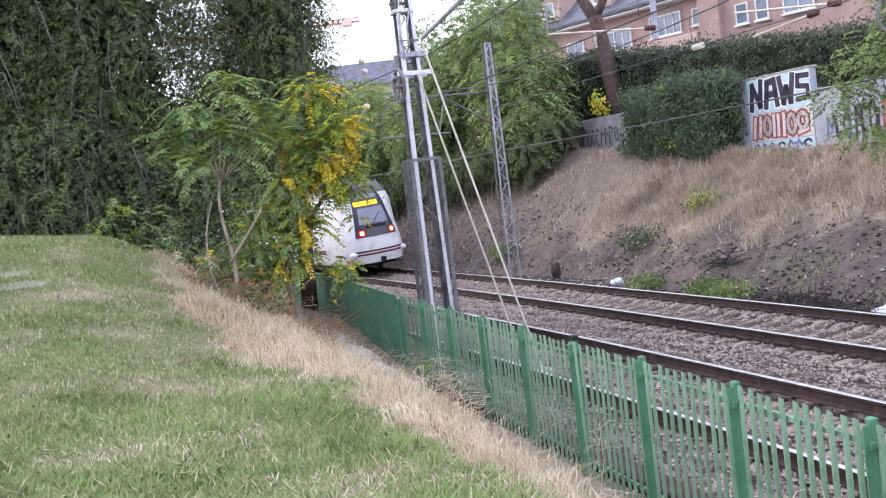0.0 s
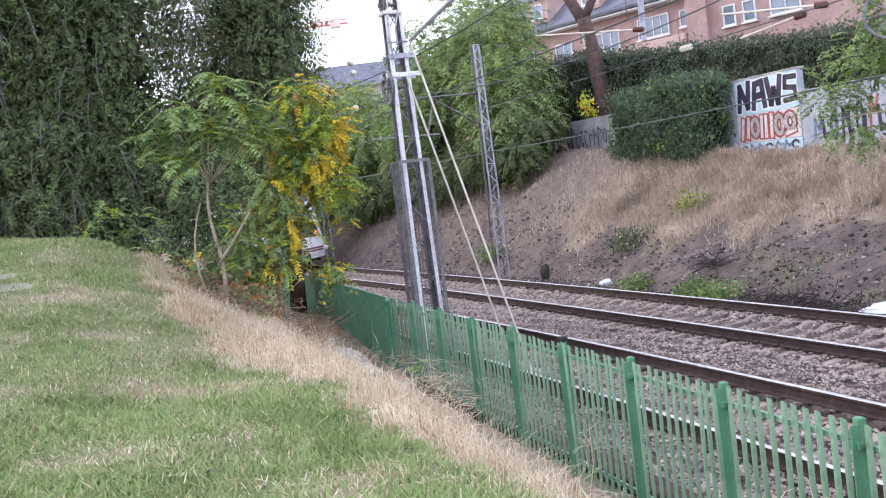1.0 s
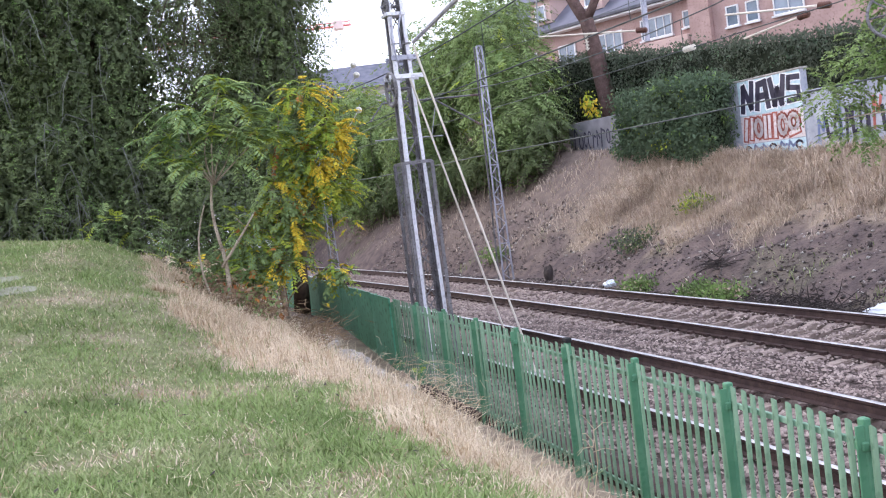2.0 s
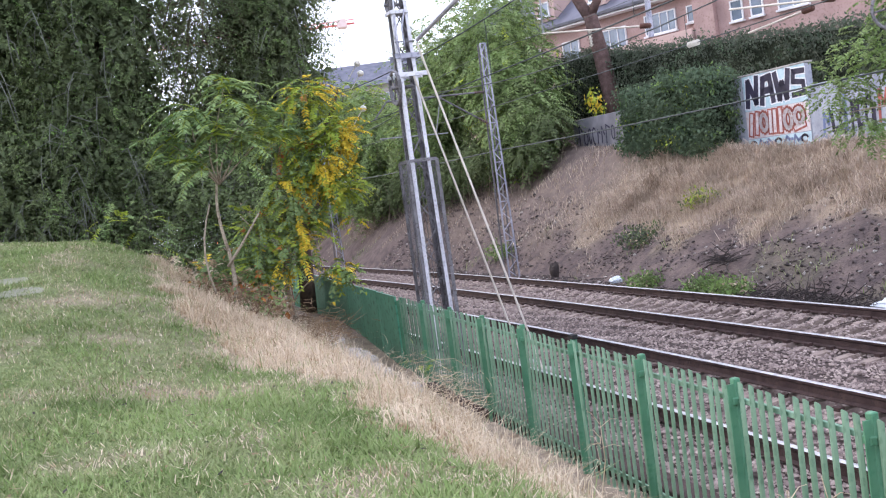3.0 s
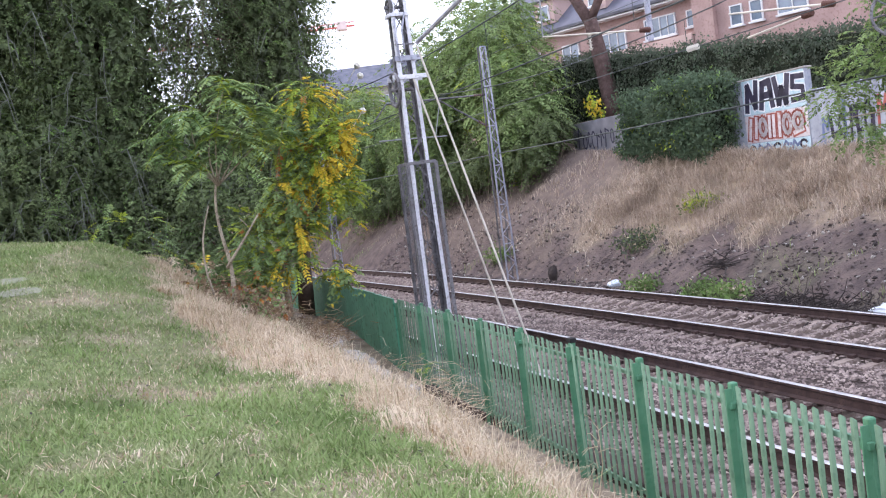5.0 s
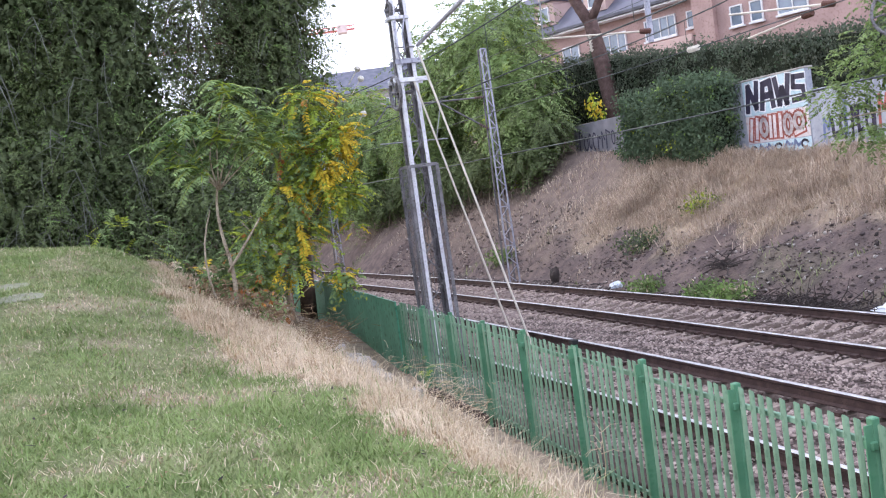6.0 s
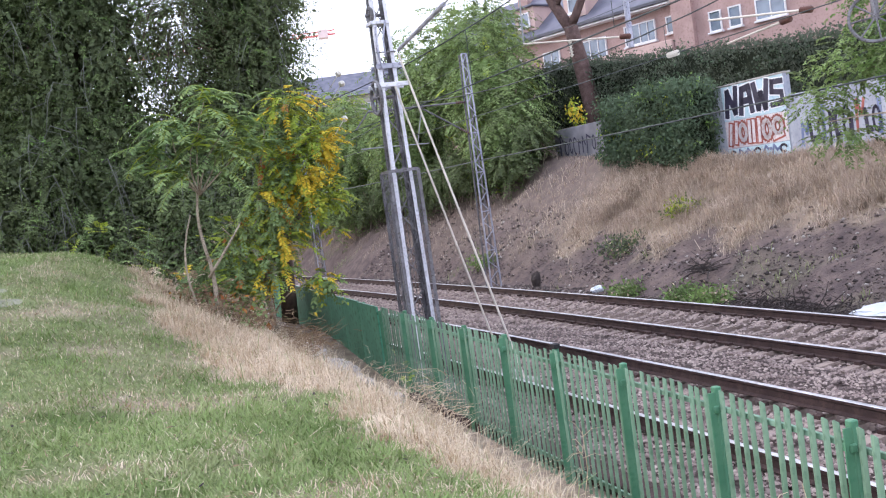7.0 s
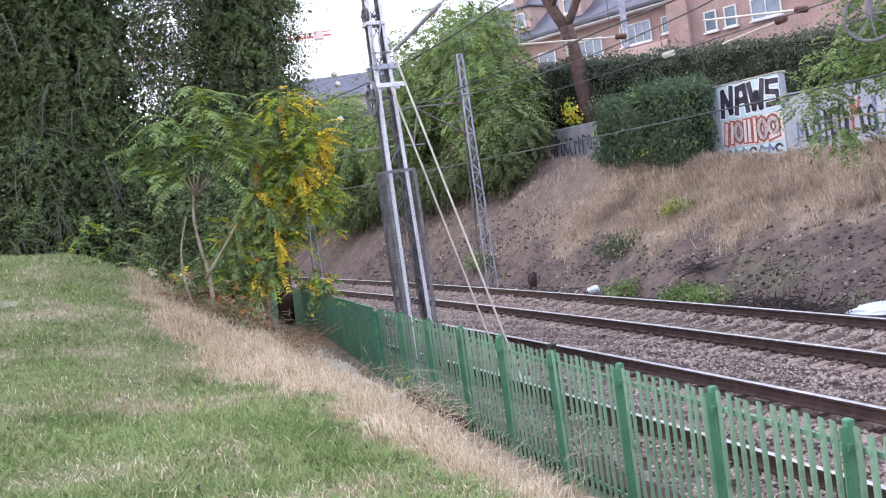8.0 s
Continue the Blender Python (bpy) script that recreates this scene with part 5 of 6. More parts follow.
def build_overhead():
    for name, u, w, z0, mat, lab in (("m1", 30.3, 12.95, -0.2, M_GALV, "weathered steel lattice mast of the overhead line"),
                                     ("m2", 49.6, 13.1, -0.2, M_GALV, "pale steel lattice mast far along the track")):
        b = track(u, w, z0)
        th = lattice_mast(b, track_yaw(u), 7.75, 0.36, 0.18, mat, lab, panels=24, leg=0.052)
        z = 6.2
        part("cantilever_tube", tube((-0.1, 0, z), (-3.5, 0, z - 0.02), 0.03), M_GALV_DARK, th)
        part("cantilever_tube", tube((-0.1, 0, 5.15), (-1.75, 0, z - 0.03), 0.028), M_GALV_DARK, th)
        part("cantilever_tube", tube((-3.5, 0, z), (-4.0, 0, z - 0.55), 0.022), M_GALV_DARK, th)
        part("registration_arm", tube((-1.6, 0, 5.0), (-3.9, 0, 5.05), 0.02), M_WIRE_GREY, th)
        part("registration_drop", tube((-2.0, 0, 5.0), (-1.75, 0, 5.95), 0.018), M_WIRE_GREY, th)
        insulator(th, (-0.15, 0, z), (-0.5, 0, z), M_INS_BROWN)
        insulator(th, (-0.15, 0, 5.18), (-0.45, 0, 5.36), M_INS_BROWN)
    # wires over both tracks
    ol = thing("overhead_line", Matrix(), "overhead contact wires, droppers and arms above the tracks", "overhead line")
    wire_along(ol, "messenger_wire", FAR, 6.15, -12, 150, 0.013, M_WIRE, 0.55)
    wire_along(ol, "contact_wire", FAR, 5.12, -12, 150, 0.010, M_WIRE)
    wire_along(ol, "messenger_wire", NEAR, 6.22, -12, 150, 0.013, M_WIRE, 0.35)
    wire_along(ol, "contact_wire", NEAR, 4.95, -12, 150, 0.012, M_WIRE)
    wire_along(ol, "feeder_cable", 12.95, 4.05, -12, 150, 0.018, M_WIRE, 0.05)
    wire_along(ol, "earth_wire", 13.1, 7.3, -12, 150, 0.008, M_WIRE, 0.3)
    for w, zc, zm, sg in ((FAR, 5.12, 6.15, 0.55), (NEAR, 4.95, 6.22, 0.35)):
        u = -3.0
        while u < 60:
            t = ((u - 30.3) / 19.5) % 1.0
            part("dropper", tube(track(u, w, zc), track(u, w, zm - sg * 4 * t * (1 - t)), 0.006, sides=4), M_WIRE, ol)
            u += 4.9
    # arms hung between the wires
    for a, b in (((3.05, 25.82, 6.66), (5.06, 23.46, 6.19)), ((6.43, 21.04, 5.95), (7.42, 18.57, 5.56)), ((6.74, 20.94, 5.40), (7.26, 19.17, 5.47))):
        a, b = Vector(a), Vector(b)
        part("arm_tube", tube(a, b, 0.023), M_ROD, ol, "pale steel arm tube")
        insulator(ol, b, b + (b - a).normalized() * 0.3, M_INS_BROWN, 0.07)
    part("drop_post", tube((5.27, 23.41, 5.9), (5.30, 23.40, 9.5), 0.07), M_GALV, ol, "grey hanging post")
    part("drop_rod", tube((3.05, 25.82, 6.66), (3.15, 25.8, 9.5), 0.02), M_WIRE_GREY, ol)
    insulator(ol, (4.05, 24.64, 6.42), (4.06, 24.64, 6.02), M_PORCELAIN, 0.06)
    insulator(ol, track(16.25, FAR, 5.12), track(16.6, FAR, 5.12), M_PORCELAIN, 0.06)
    for p in ((-1.78, 25.26, 5.35), (-1.77, 25.23, 6.49), (-1.71, 25.06, 6.21)):
        bm = bmesh.new()
        bmesh.ops.create_cone(bm, cap_ends=True, segments=14, radius1=0.085, radius2=0.04, depth=0.1, matrix=pose(*p, 80, 0, 10))
        add_tube(bm, Vector(p), Vector(p) + Vector((-0.3, 0.2, -0.35)), 0.012, sides=5)
        part("bell_insulator", bm, M_PORCELAIN, ol, "pale bell insulator")
    # spoked tension wheel
    c = Vector((7.72, 16.27, 4.98))
    bm = bmesh.new()
    e1, e2 = Vector((0.79, -0.35, 0.1)).normalized(), Vector((0, 0.25, 1)).normalized()
    for a in range(28):
        p0, p1 = (c + (e1 * math.cos(x) + e2 * math.sin(x)) * 0.42 for x in (2 * math.pi * a / 28, 2 * math.pi * (a + 1) / 28))
        add_tube(bm, p0, p1, 0.028, sides=6)
    for a in range(8):
        x = math.pi * a / 4
        add_tube(bm, c, c + (e1 * math.cos(x) + e2 * math.sin(x)) * 0.42, 0.016, sides=5)
    part("tension_wheel", bm, M_GALV_DARK, ol, "grey spoked tension wheel")
    part("wheel_hanger", box((0.09, 0.09, 3.0), Matrix.Translation(c + Vector((0.05, 0.12, 1.45)))), M_GALV_DARK, ol)


# ---- train ----
M_TRAIN_WHITE = material("white_train_paint", lin(230, 230, 234), lin(238, 238, 242), 0.5, 0.35, 0, c3=lin(206, 206, 212), spec=0.5)
M_TRAIN_GREY = material("grey_train_roof", lin(104, 106, 124), lin(126, 128, 146), 0.8, 0.5)
M_TRAIN_MASK = material("dark_cab_mask", lin(52, 52, 66), lin(68, 68, 84), 1, 0.3, spec=0.6)
M_TRAIN_GLASS = material("cab_glass", lin(110, 116, 138), lin(140, 146, 166), 0.7, 0.08, spec=0.9)
M_STRIPE = material("maroon_stripe", lin(92, 36, 56), lin(110, 46, 66), 1, 0.4)
M_RED_LENS = material("red_lens", lin(150, 46, 46), lin(176, 60, 56), 2, 0.3)
M_TAIL = glowing("tail_lamp", (1.0, 0.22, 0.12, 1), 5.0)
M_SIGN = glowing("destination_sign", (1.0, 0.50, 0.01, 1), 1.0)


def nose_y(z):
    """How far the end slopes back at a height."""
    if z < 1.0:
        return 0.12 * (1.0 - z)
    return 0.10 * (z - 1.0) + 0.21 * max(0.0, z - 1.55) ** 1.5


def half_w(z):
    return 1.32 + 0.1 * smooth(0.3, 1.0, z) - 0.10 * smooth(1.4, 3.0, z) - 0.42 * smooth(3.0, 3.95, z)


def end_point(xn, z, off=0.0):
    narrow = 0.74 - 0.10 * smooth(1.0, 3.6, z)
    return Vector((xn * half_w(z) * narrow, nose_y(z) + 0.46 * abs(xn) ** 2.8 - off, z))


def end_patch(bm, x0, x1, z0, z1, off, nx=8, nz=8, taper=0.0):
    """A patch of the train's end, lifted by off, with thickness."""
    g = []
    for j in range(nz + 1):
        z = mixf(z0, z1, j / nz)
        k = 1 - taper * j / nz
        g.append([bm.verts.new(end_point(mixf(x0, x1, i / nx) * k, z, off)) for i in range(nx + 1)])
    for j in range(nz):
        for i in range(nx):
            bm.faces.new((g[j][i], g[j][i + 1], g[j + 1][i + 1], g[j + 1][i]))
    r = bmesh.ops.extrude_face_region(bm, geom=bm.faces[:])
    bmesh.ops.translate(bm, vec=(0, 0.03, 0), verts=[e for e in r["geom"] if isinstance(e, bmesh.types.BMVert)])
    bmesh.ops.recalc_face_normals(bm, faces=bm.faces)
    return bm


def car_body(length, with_end):
    zs = [0.58, 0.68, 0.85, 1.0, 1.2, 1.5, 1.9, 2.3, 2.7, 3.1, 3.4, 3.65, 3.82, 3.93]
    bm = bmesh.new()
    ys = [1.3, 2.6, 3.8, length / 2, length] if with_end else [0.0, length / 2, length]
    rows = []
    if with_end:
        rows.append([end_point(-1, z) for z in zs] + [end_point(1, z) for z in reversed(zs)])
    for y in ys:
        k = 1.0 if not with_end or y > 3 else (0.86 if y < 2 else 0.965)
        full = [Vector((-(half_w(z) + 0.02) * k, max(y, nose_y(z) + 0.35 * y), z)) for z in zs]
        rows.append(full + [Vector((-v.x, v.y, v.z)) for v in reversed(full)])
    vs = [[bm.verts.new(p) for p in r] for r in rows]
    n = len(vs[0])
    for a, b in zip(vs, vs[1:]):
        for i in range(n):
            j = (i + 1) % n
            f = bm.faces.new((a[i], a[j], b[j], b[i]))
            f.material_index = 1 if 10 <= i <= 16 else 0
    bm.faces.new(vs[-1])
    if with_end:
        nx = 10
        m = len(zs)
        prev = None
        for j, z in enumerate(zs):
            row = [vs[0][j]] + [bm.verts.new(end_point(-1 + 2 * i / nx, z)) for i in range(1, nx)] + [vs[0][n - 1 - j]]
            if prev:
                for i in range(nx):
                    f = bm.faces.new((prev[i], prev[i + 1], row[i + 1], row[i]))
                    f.material_index = 1 if z > 3.5 else 0
            prev = row
    else:
        bm.faces.new(vs[0][::-1])
    bmesh.ops.recalc_face_normals(bm, faces=bm.faces)
    return bm


def build_train():
    tr = thing("train", Matrix(), "white regional railcar train with maroon stripes and lit red tail lamps", "train")
    x_back = 0.0
    for k in range(3):
        L = 24.0
        ang = BEND * x_back
        off = -BEND * x_back * x_back / 2
        place = pose(off, x_back, 0, 0, 0, math.degrees(ang))
        body = part("car_body", car_body(L, k == 0), [M_TRAIN_WHITE, M_TRAIN_GREY], tr, "white railcar body with grey roof", smooth_faces=True)
        body.matrix_basis = place @ Matrix.Diagonal((1, 1, 0.95, 1))
        for sx in (-1, 1):
            for zz in (1.12, 1.22):
                part("side_stripe", box((0.012, L - 3.2, 0.06), pose(sx * (half_w(zz) + 0.024), L / 2 + 1.2, zz)), M_STRIPE, body, "maroon stripe")
            for i in range(7):
                part("side_window", box((0.012, 1.5, 0.8), pose(sx * (half_w(2.4) + 0.03), 4.6 + 2.6 * i, 2.4), 0.003), M_TRAIN_GLASS, body, "dark side window")
        part("underframe", box((2.3, L - 2.5, 0.5), pose(0, L / 2 + 0.6, 0.55)), M_BLACK, body)
        part("roof_unit", box((1.7, 3.6, 0.32), pose(0, 6.5, 4.02), 0.08), M_TRAIN_GREY, body)
        part("roof_unit", box((1.7, 3.6, 0.32), pose(0, 15.5, 4.02), 0.08), M_TRAIN_GREY, body)
        for yy in (4.0, 20.0):
            bg = part("bogie", box((2.0, 2.8, 0.35), pose(0, yy, 0.5), 0.05), M_BLACK, body)
            for dy in (-0.95, 0.95):
                for sx in (-1, 1):
                    bm = bmesh.new()
                    bmesh.ops.create_cone(bm, cap_ends=True, segments=20, radius1=0.42, radius2=0.42, depth=0.12, matrix=pose(sx * 0.83, yy + dy, 0.42 + (CANT / 2), 0, 90, 0))
                    part("wheel", bm, M_RAIL, bg)
        if k == 0:
            part("cab_mask", end_patch(bmesh.new(), -0.84, 0.80, 1.66, 3.72, 0.02, 8, 10, taper=0.12), M_TRAIN_MASK, body, "dark cab front panel")
            part("windscreen", end_patch(bmesh.new(), -0.66, 0.6, 2.18, 2.84, 0.035, taper=0.08), M_TRAIN_GLASS, body)
            sign = part("destination_sign", end_patch(bmesh.new(), -0.70, 0.40, 2.94, 3.12, 0.04, 8, 2), M_SIGN, body, "lit yellow destination sign")
            for e in (-0.5, -0.34, -0.2, -0.04, 0.14, 0.24):
                part("sign_bar", end_patch(bmesh.new(), e, e + 0.035, 2.985, 3.08, 0.05, 1, 1), M_TRAIN_MASK, sign)
            part("upper_window", end_patch(bmesh.new(), -0.6, 0.45, 3.22, 3.40, 0.035, 6, 2), M_TRAIN_GLASS, body, "small upper window over the sign")
            part("wiper_box", end_patch(bmesh.new(), -0.42, 0.42, 2.02, 2.13, 0.045, 6, 2), M_BLACK, body)
            for sx in (-1, 1):
                part("lamp_cluster", end_patch(bmesh.new(), sx * 0.46, sx * 0.76, 1.70, 1.98, 0.035, 3, 3), M_RED_LENS, body)
                part("tail_lamp", end_patch(bmesh.new(), sx * 0.55, sx * 0.68, 1.76, 1.91, 0.055, 3, 3), M_TAIL, body, "lit red tail lamp")
                bm = bmesh.new()
                bmesh.ops.create_uvsphere(bm, u_segments=14, v_segments=10, radius=0.17, matrix=Matrix.Translation(end_point(sx * 0.95, 0.98, -0.05)) @ Matrix.Diagonal((1.1, 1, 0.75, 1)))
                part("buffer", bm, M_TRAIN_WHITE, body, "white rounded buffer", smooth_faces=True)
            for z in (0.92, 1.04):
                part("end_stripe", end_patch(bmesh.new(), -0.96, 0.96, z, z + 0.07, 0.012, 10, 1), M_STRIPE, body, "maroon stripe")
            part("coupler", box((0.16, 0.4, 0.26), pose(0, 0.0, 0.66), 0.04), M_BLACK, body)
            bm = bmesh.new()
            add_tube(bm, end_point(-0.2, 2.1, 0.07), end_point(0.3, 2.6, 0.07), 0.012, sides=5)
            part("wiper", bm, M_BLACK, body)
        x_back += L + 0.6
    return tr


# ---- small covers: grass, stones, weeds ----
M_GRASS = material("grass_blades", lin(124, 136, 92), lin(156, 165, 120), 0.7, 0.85, 0, island=0.18, translucent=0.25, c3=lin(162, 168, 122), spec=0.15)
M_GRASS_FRESH = material("fresh_grass_blades", lin(112, 132, 80), lin(142, 160, 104), 0.7, 0.85, 0, island=0.18, translucent=0.25, c3=lin(156, 170, 118), spec=0.15)
M_STRAW = material("straw_blades", lin(198, 180, 156), lin(223, 207, 186), 0.8, 0.9, 0, island=0.16, translucent=0.2, c3=lin(160, 134, 104), spec=0.1)
M_BANK_PALE = material("bleached_bank_straw", lin(196, 180, 163), lin(216, 200, 184), 0.6, 0.95, 0, island=0.14, translucent=0.2, c3=lin(158, 138, 122), spec=0.1)
M_BANK_STRAW = material("bank_straw", lin(168, 153, 140), lin(194, 178, 166), 0.5, 0.95, 0, island=0.14, translucent=0.2, c3=lin(138, 122, 108), spec=0.1)
M_STONE = material("ballast_stone", lin(128, 112, 108), lin(164, 148, 142), 3, 0.9, 0, island=0.42, c3=lin(136, 120, 116))
M_ROCK = material("pale_rock", lin(158, 150, 144), lin(186, 180, 176), 2.5, 0.95, 0, 0.6, 14, c3=lin(128, 120, 114))
M_SLAB = material("weathered_slab", lin(122, 122, 106), lin(148, 146, 130), 5, 0.95, 0, 0.6, 20, c3=lin(104, 112, 82))
M_BURNT = material("charred_twigs", lin(52, 46, 46), lin(76, 68, 66), 4, 0.95)
M_DEAD = material("dead_brown_leaves", lin(124, 102, 82), lin(154, 130, 106), 3, 0.9, 0, island=0.3, translucent=0.15)


def blades(name, places, lengths, wide, bend, mats, mi, seed, plain=False):
    """Bent tapering blades; places is n x 3."""
    r = np.random.RandomState(seed)
    P = np.asarray(places, float)
    n = len(P)
    L = np.asarray(lengths, float)[:, None]
    a = r.rand(n) * 2 * np.pi
    out = np.stack([np.cos(a), np.sin(a), np.zeros(n)], 1)
    sd = np.stack([-np.sin(a), np.cos(a), np.zeros(n)], 1) * wide * (0.6 + 0.8 * r.rand(n))[:, None]
    b = (bend * (0.3 + r.rand(n)))[:, None]
    up = np.array([0, 0, 1.0])
    mid = P + up * L * 0.55 + out * L * b * 0.3
    tip = P + up * L * (1 - 0.35 * b) + out * L * b
    if plain:
        V = np.stack([P - sd, P + sd, tip + sd * 0.3, tip - sd * 0.3], 1).reshape(-1, 3)
        return raw_mesh(name, V, np.arange(n * 4).reshape(n, 4), mats, mi)
    V = np.stack([P - sd, P + sd, mid + sd * 0.7, mid - sd * 0.7, mid - sd * 0.7, mid + sd * 0.7, tip + sd * 0.15, tip - sd * 0.15], 1).reshape(-1, 3)
    F = np.arange(n * 8).reshape(n * 2, 4)
    return raw_mesh(name, V, F, mats, np.repeat(mi, 2))


def build_grass():
    r = np.random.RandomState(11)
    P, L, MI = [], [], []
    want = 190000
    tries = 0
    while len(P) < want and tries < 1000000:
        tries += 1
        fu, fw = 3.5 + 19.5 * r.rand() ** 1.5, -9 + 12 * r.rand()
        x, y = (FALONG * fu + FACROSS * fw).xy
        if abs(x) > 0.62 * y + 1.2:
            continue
        g, d, _ = cover(x, y)
        k = r.rand()
        if k < g:
            P.append((x, y, height(x, y) - 0.01))
            L.append(0.03 + 0.055 * r.rand() ** 2 + 0.05 * (noise.noise(Vector((x * 1.2, y * 1.2, 8))) > 0.2) * r.rand())
            fresh = smooth(-0.1, 0.35, noise.noise(Vector((x * 0.8, y * 0.8, 71))) + 0.35 * smooth(-1.5, 1.2, fw))
            L[-1] *= 1 + 0.5 * fresh
            MI.append(2 if r.rand() < 0.75 * fresh else 0 if r.rand() < 0.9 else 1)
        elif k < g + d * 0.6:
            P.append((x, y, height(x, y) - 0.01))
            L.append(0.03 + 0.05 * r.rand())
            MI.append(1)
    for _ in range(16000):
        fu, fw = -7 + 10.5 * r.rand(), -9 + 11.5 * r.rand()
        x, y = (FALONG * fu + FACROSS * fw).xy
        g, d, _g = cover(x, y)
        P.append((x, y, height(x, y) - 0.01))
        L.append(0.04 + 0.06 * r.rand())
        MI.append(0 if r.rand() < g else 1)
    me = blades("lawn_grass", P, L, 0.006, 1.2, [M_GRASS, M_STRAW, M_GRASS_FRESH], MI, 12, plain=True)
    tagged(new("lawn_grass", me), "short patchy green lawn grass with straw-coloured blades", "grass", kind="stuff")
    # fallen leaves and cut straw lying in the lawn
    n = 3200
    fu, fw = 4 + 15 * r.rand(n) ** 1.3, -7.5 + 9.3 * r.rand(n)
    V, MI = [], []
    for i in range(n):
        q = FALONG * fu[i] + FACROSS * fw[i]
        straw = r.rand() < 0.72
        c = np.array((q.x, q.y, height(q.x, q.y) + 0.02 + 0.035 * r.rand()))
        a = r.rand() * 6.28
        L, W = (0.03 + 0.06 * r.rand(), 0.003) if straw else (0.025 + 0.02 * r.rand(), 0.014)
        e1 = np.array((math.cos(a), math.sin(a), r.uniform(-0.25, 0.35))) * L
        e2 = np.array((-math.sin(a), math.cos(a), r.uniform(-0.3, 0.3))) * W
        V += [c - e1, c + e2, c + e1, c - e2]
        MI.append(0 if straw else (1 if r.rand() < 0.6 else 2))
    me = raw_mesh("lawn_litter", np.array(V), np.arange(n * 4).reshape(n, 4), [M_STRAW, M_DEAD, M_BURNT], MI)
    tagged(new("lawn_litter", me), "fallen leaves and cut straw lying in the lawn", "litter", kind="stuff")
    # tall dry grass along the slope above the fence
    P, L, MI = [], [], []
    for _ in range(200000):
        fu, fw = 3 + 19.5 * r.rand(), -0.6 + 4.5 * r.rand()
        x, y = (FALONG * fu + FACROSS * fw).xy
        g, d, _g = cover(x, y)
        dens = d * (0.35 + 0.9 * max(0, noise.noise(Vector((x * 1.1, y * 1.1, 3))) + 0.25)) * (1.25 - 0.35 * fw) * (1 - 0.6 * smooth(1.9, 2.5, fw) * smooth(11.5, 13, fu))
        if d > 0.4 and fw > 1.15 - 1.45 * smooth(8.5, 18, fu) and r.rand() < dens:
            P.append((x, y, height(x, y) - 0.02))
            L.append((0.08 + 0.24 * r.rand() ** 1.8) * (0.5 + 0.5 * smooth(0.4, 0.9, d)) * (1 + 0.35 * (fw > 2.4) + 0.7 * (fw > 2.3) * (8 < fu < 16) * (r.rand() < 0.4)))
            MI.append(0 if r.rand() < 0.95 else 1)
    me = blades("dry_grass", P, L, 0.0042, 1.0, [M_STRAW, M_GRASS], MI, 13)
    tagged(new("dry_grass", me), "tall bleached dry grass on the slope above the fence", "grass", kind="stuff")
    # dry grass on the far bank
    P, L, MI = [], [], []
    for _ in range(190000):
        u, w = 10 + 52 * r.rand(), 13.3 + 6.6 * r.rand()
        q = track(u, w)
        g, d, _g = cover(q.x, q.y)
        clump = noise.noise(Vector((q.x * 0.8, q.y * 0.8, 1)))
        if r.rand() < d * (0.35 + 0.9 * max(0, clump + 0.2)):
            P.append((q.x, q.y, height(q.x, q.y) - 0.03))
            L.append((0.10 + 0.24 * r.rand()) * (1 + 0.6 * max(0, clump)))
            pale = smooth(-0.05, 0.45, noise.noise(Vector((q.x * 0.35, q.y * 0.35, 44))) + 0.3 * clump)
            MI.append(2 if r.rand() < 0.7 * pale else 0)
        elif r.rand() < g * 0.5:
            P.append((q.x, q.y, height(q.x, q.y) - 0.03))
            L.append(0.1 + 0.22 * r.rand())
            MI.append(1)
    # leaning tussocks
    for _ in range(420):
        u, w = 14 + 26 * r.rand(), 15.2 + 4.2 * r.rand()
        q = track(u, w)
        if cover(q.x, q.y)[1] < 0.5:
            continue
        k = r.rand() ** 1.5
        for _b in range(int(50 + 90 * k)):
            x, y = q.x + r.normal() * (0.12 + 0.25 * k), q.y + r.normal() * (0.12 + 0.25 * k)
            P.append((x, y, height(x, y) - 0.03))
            L.append((0.25 + 0.3 * r.rand()) * (0.7 + 0.6 * k))
            MI.append(2 if r.rand() < 0.6 else 0)
    me = blades("bank_grass", P, L, 0.010, 1.1, [M_BANK_STRAW, M_GRASS, M_BANK_PALE], MI, 14)
    tagged(new("bank_grass", me), "dry pinkish straw grass covering the cutting's bank", "grass", kind="stuff")


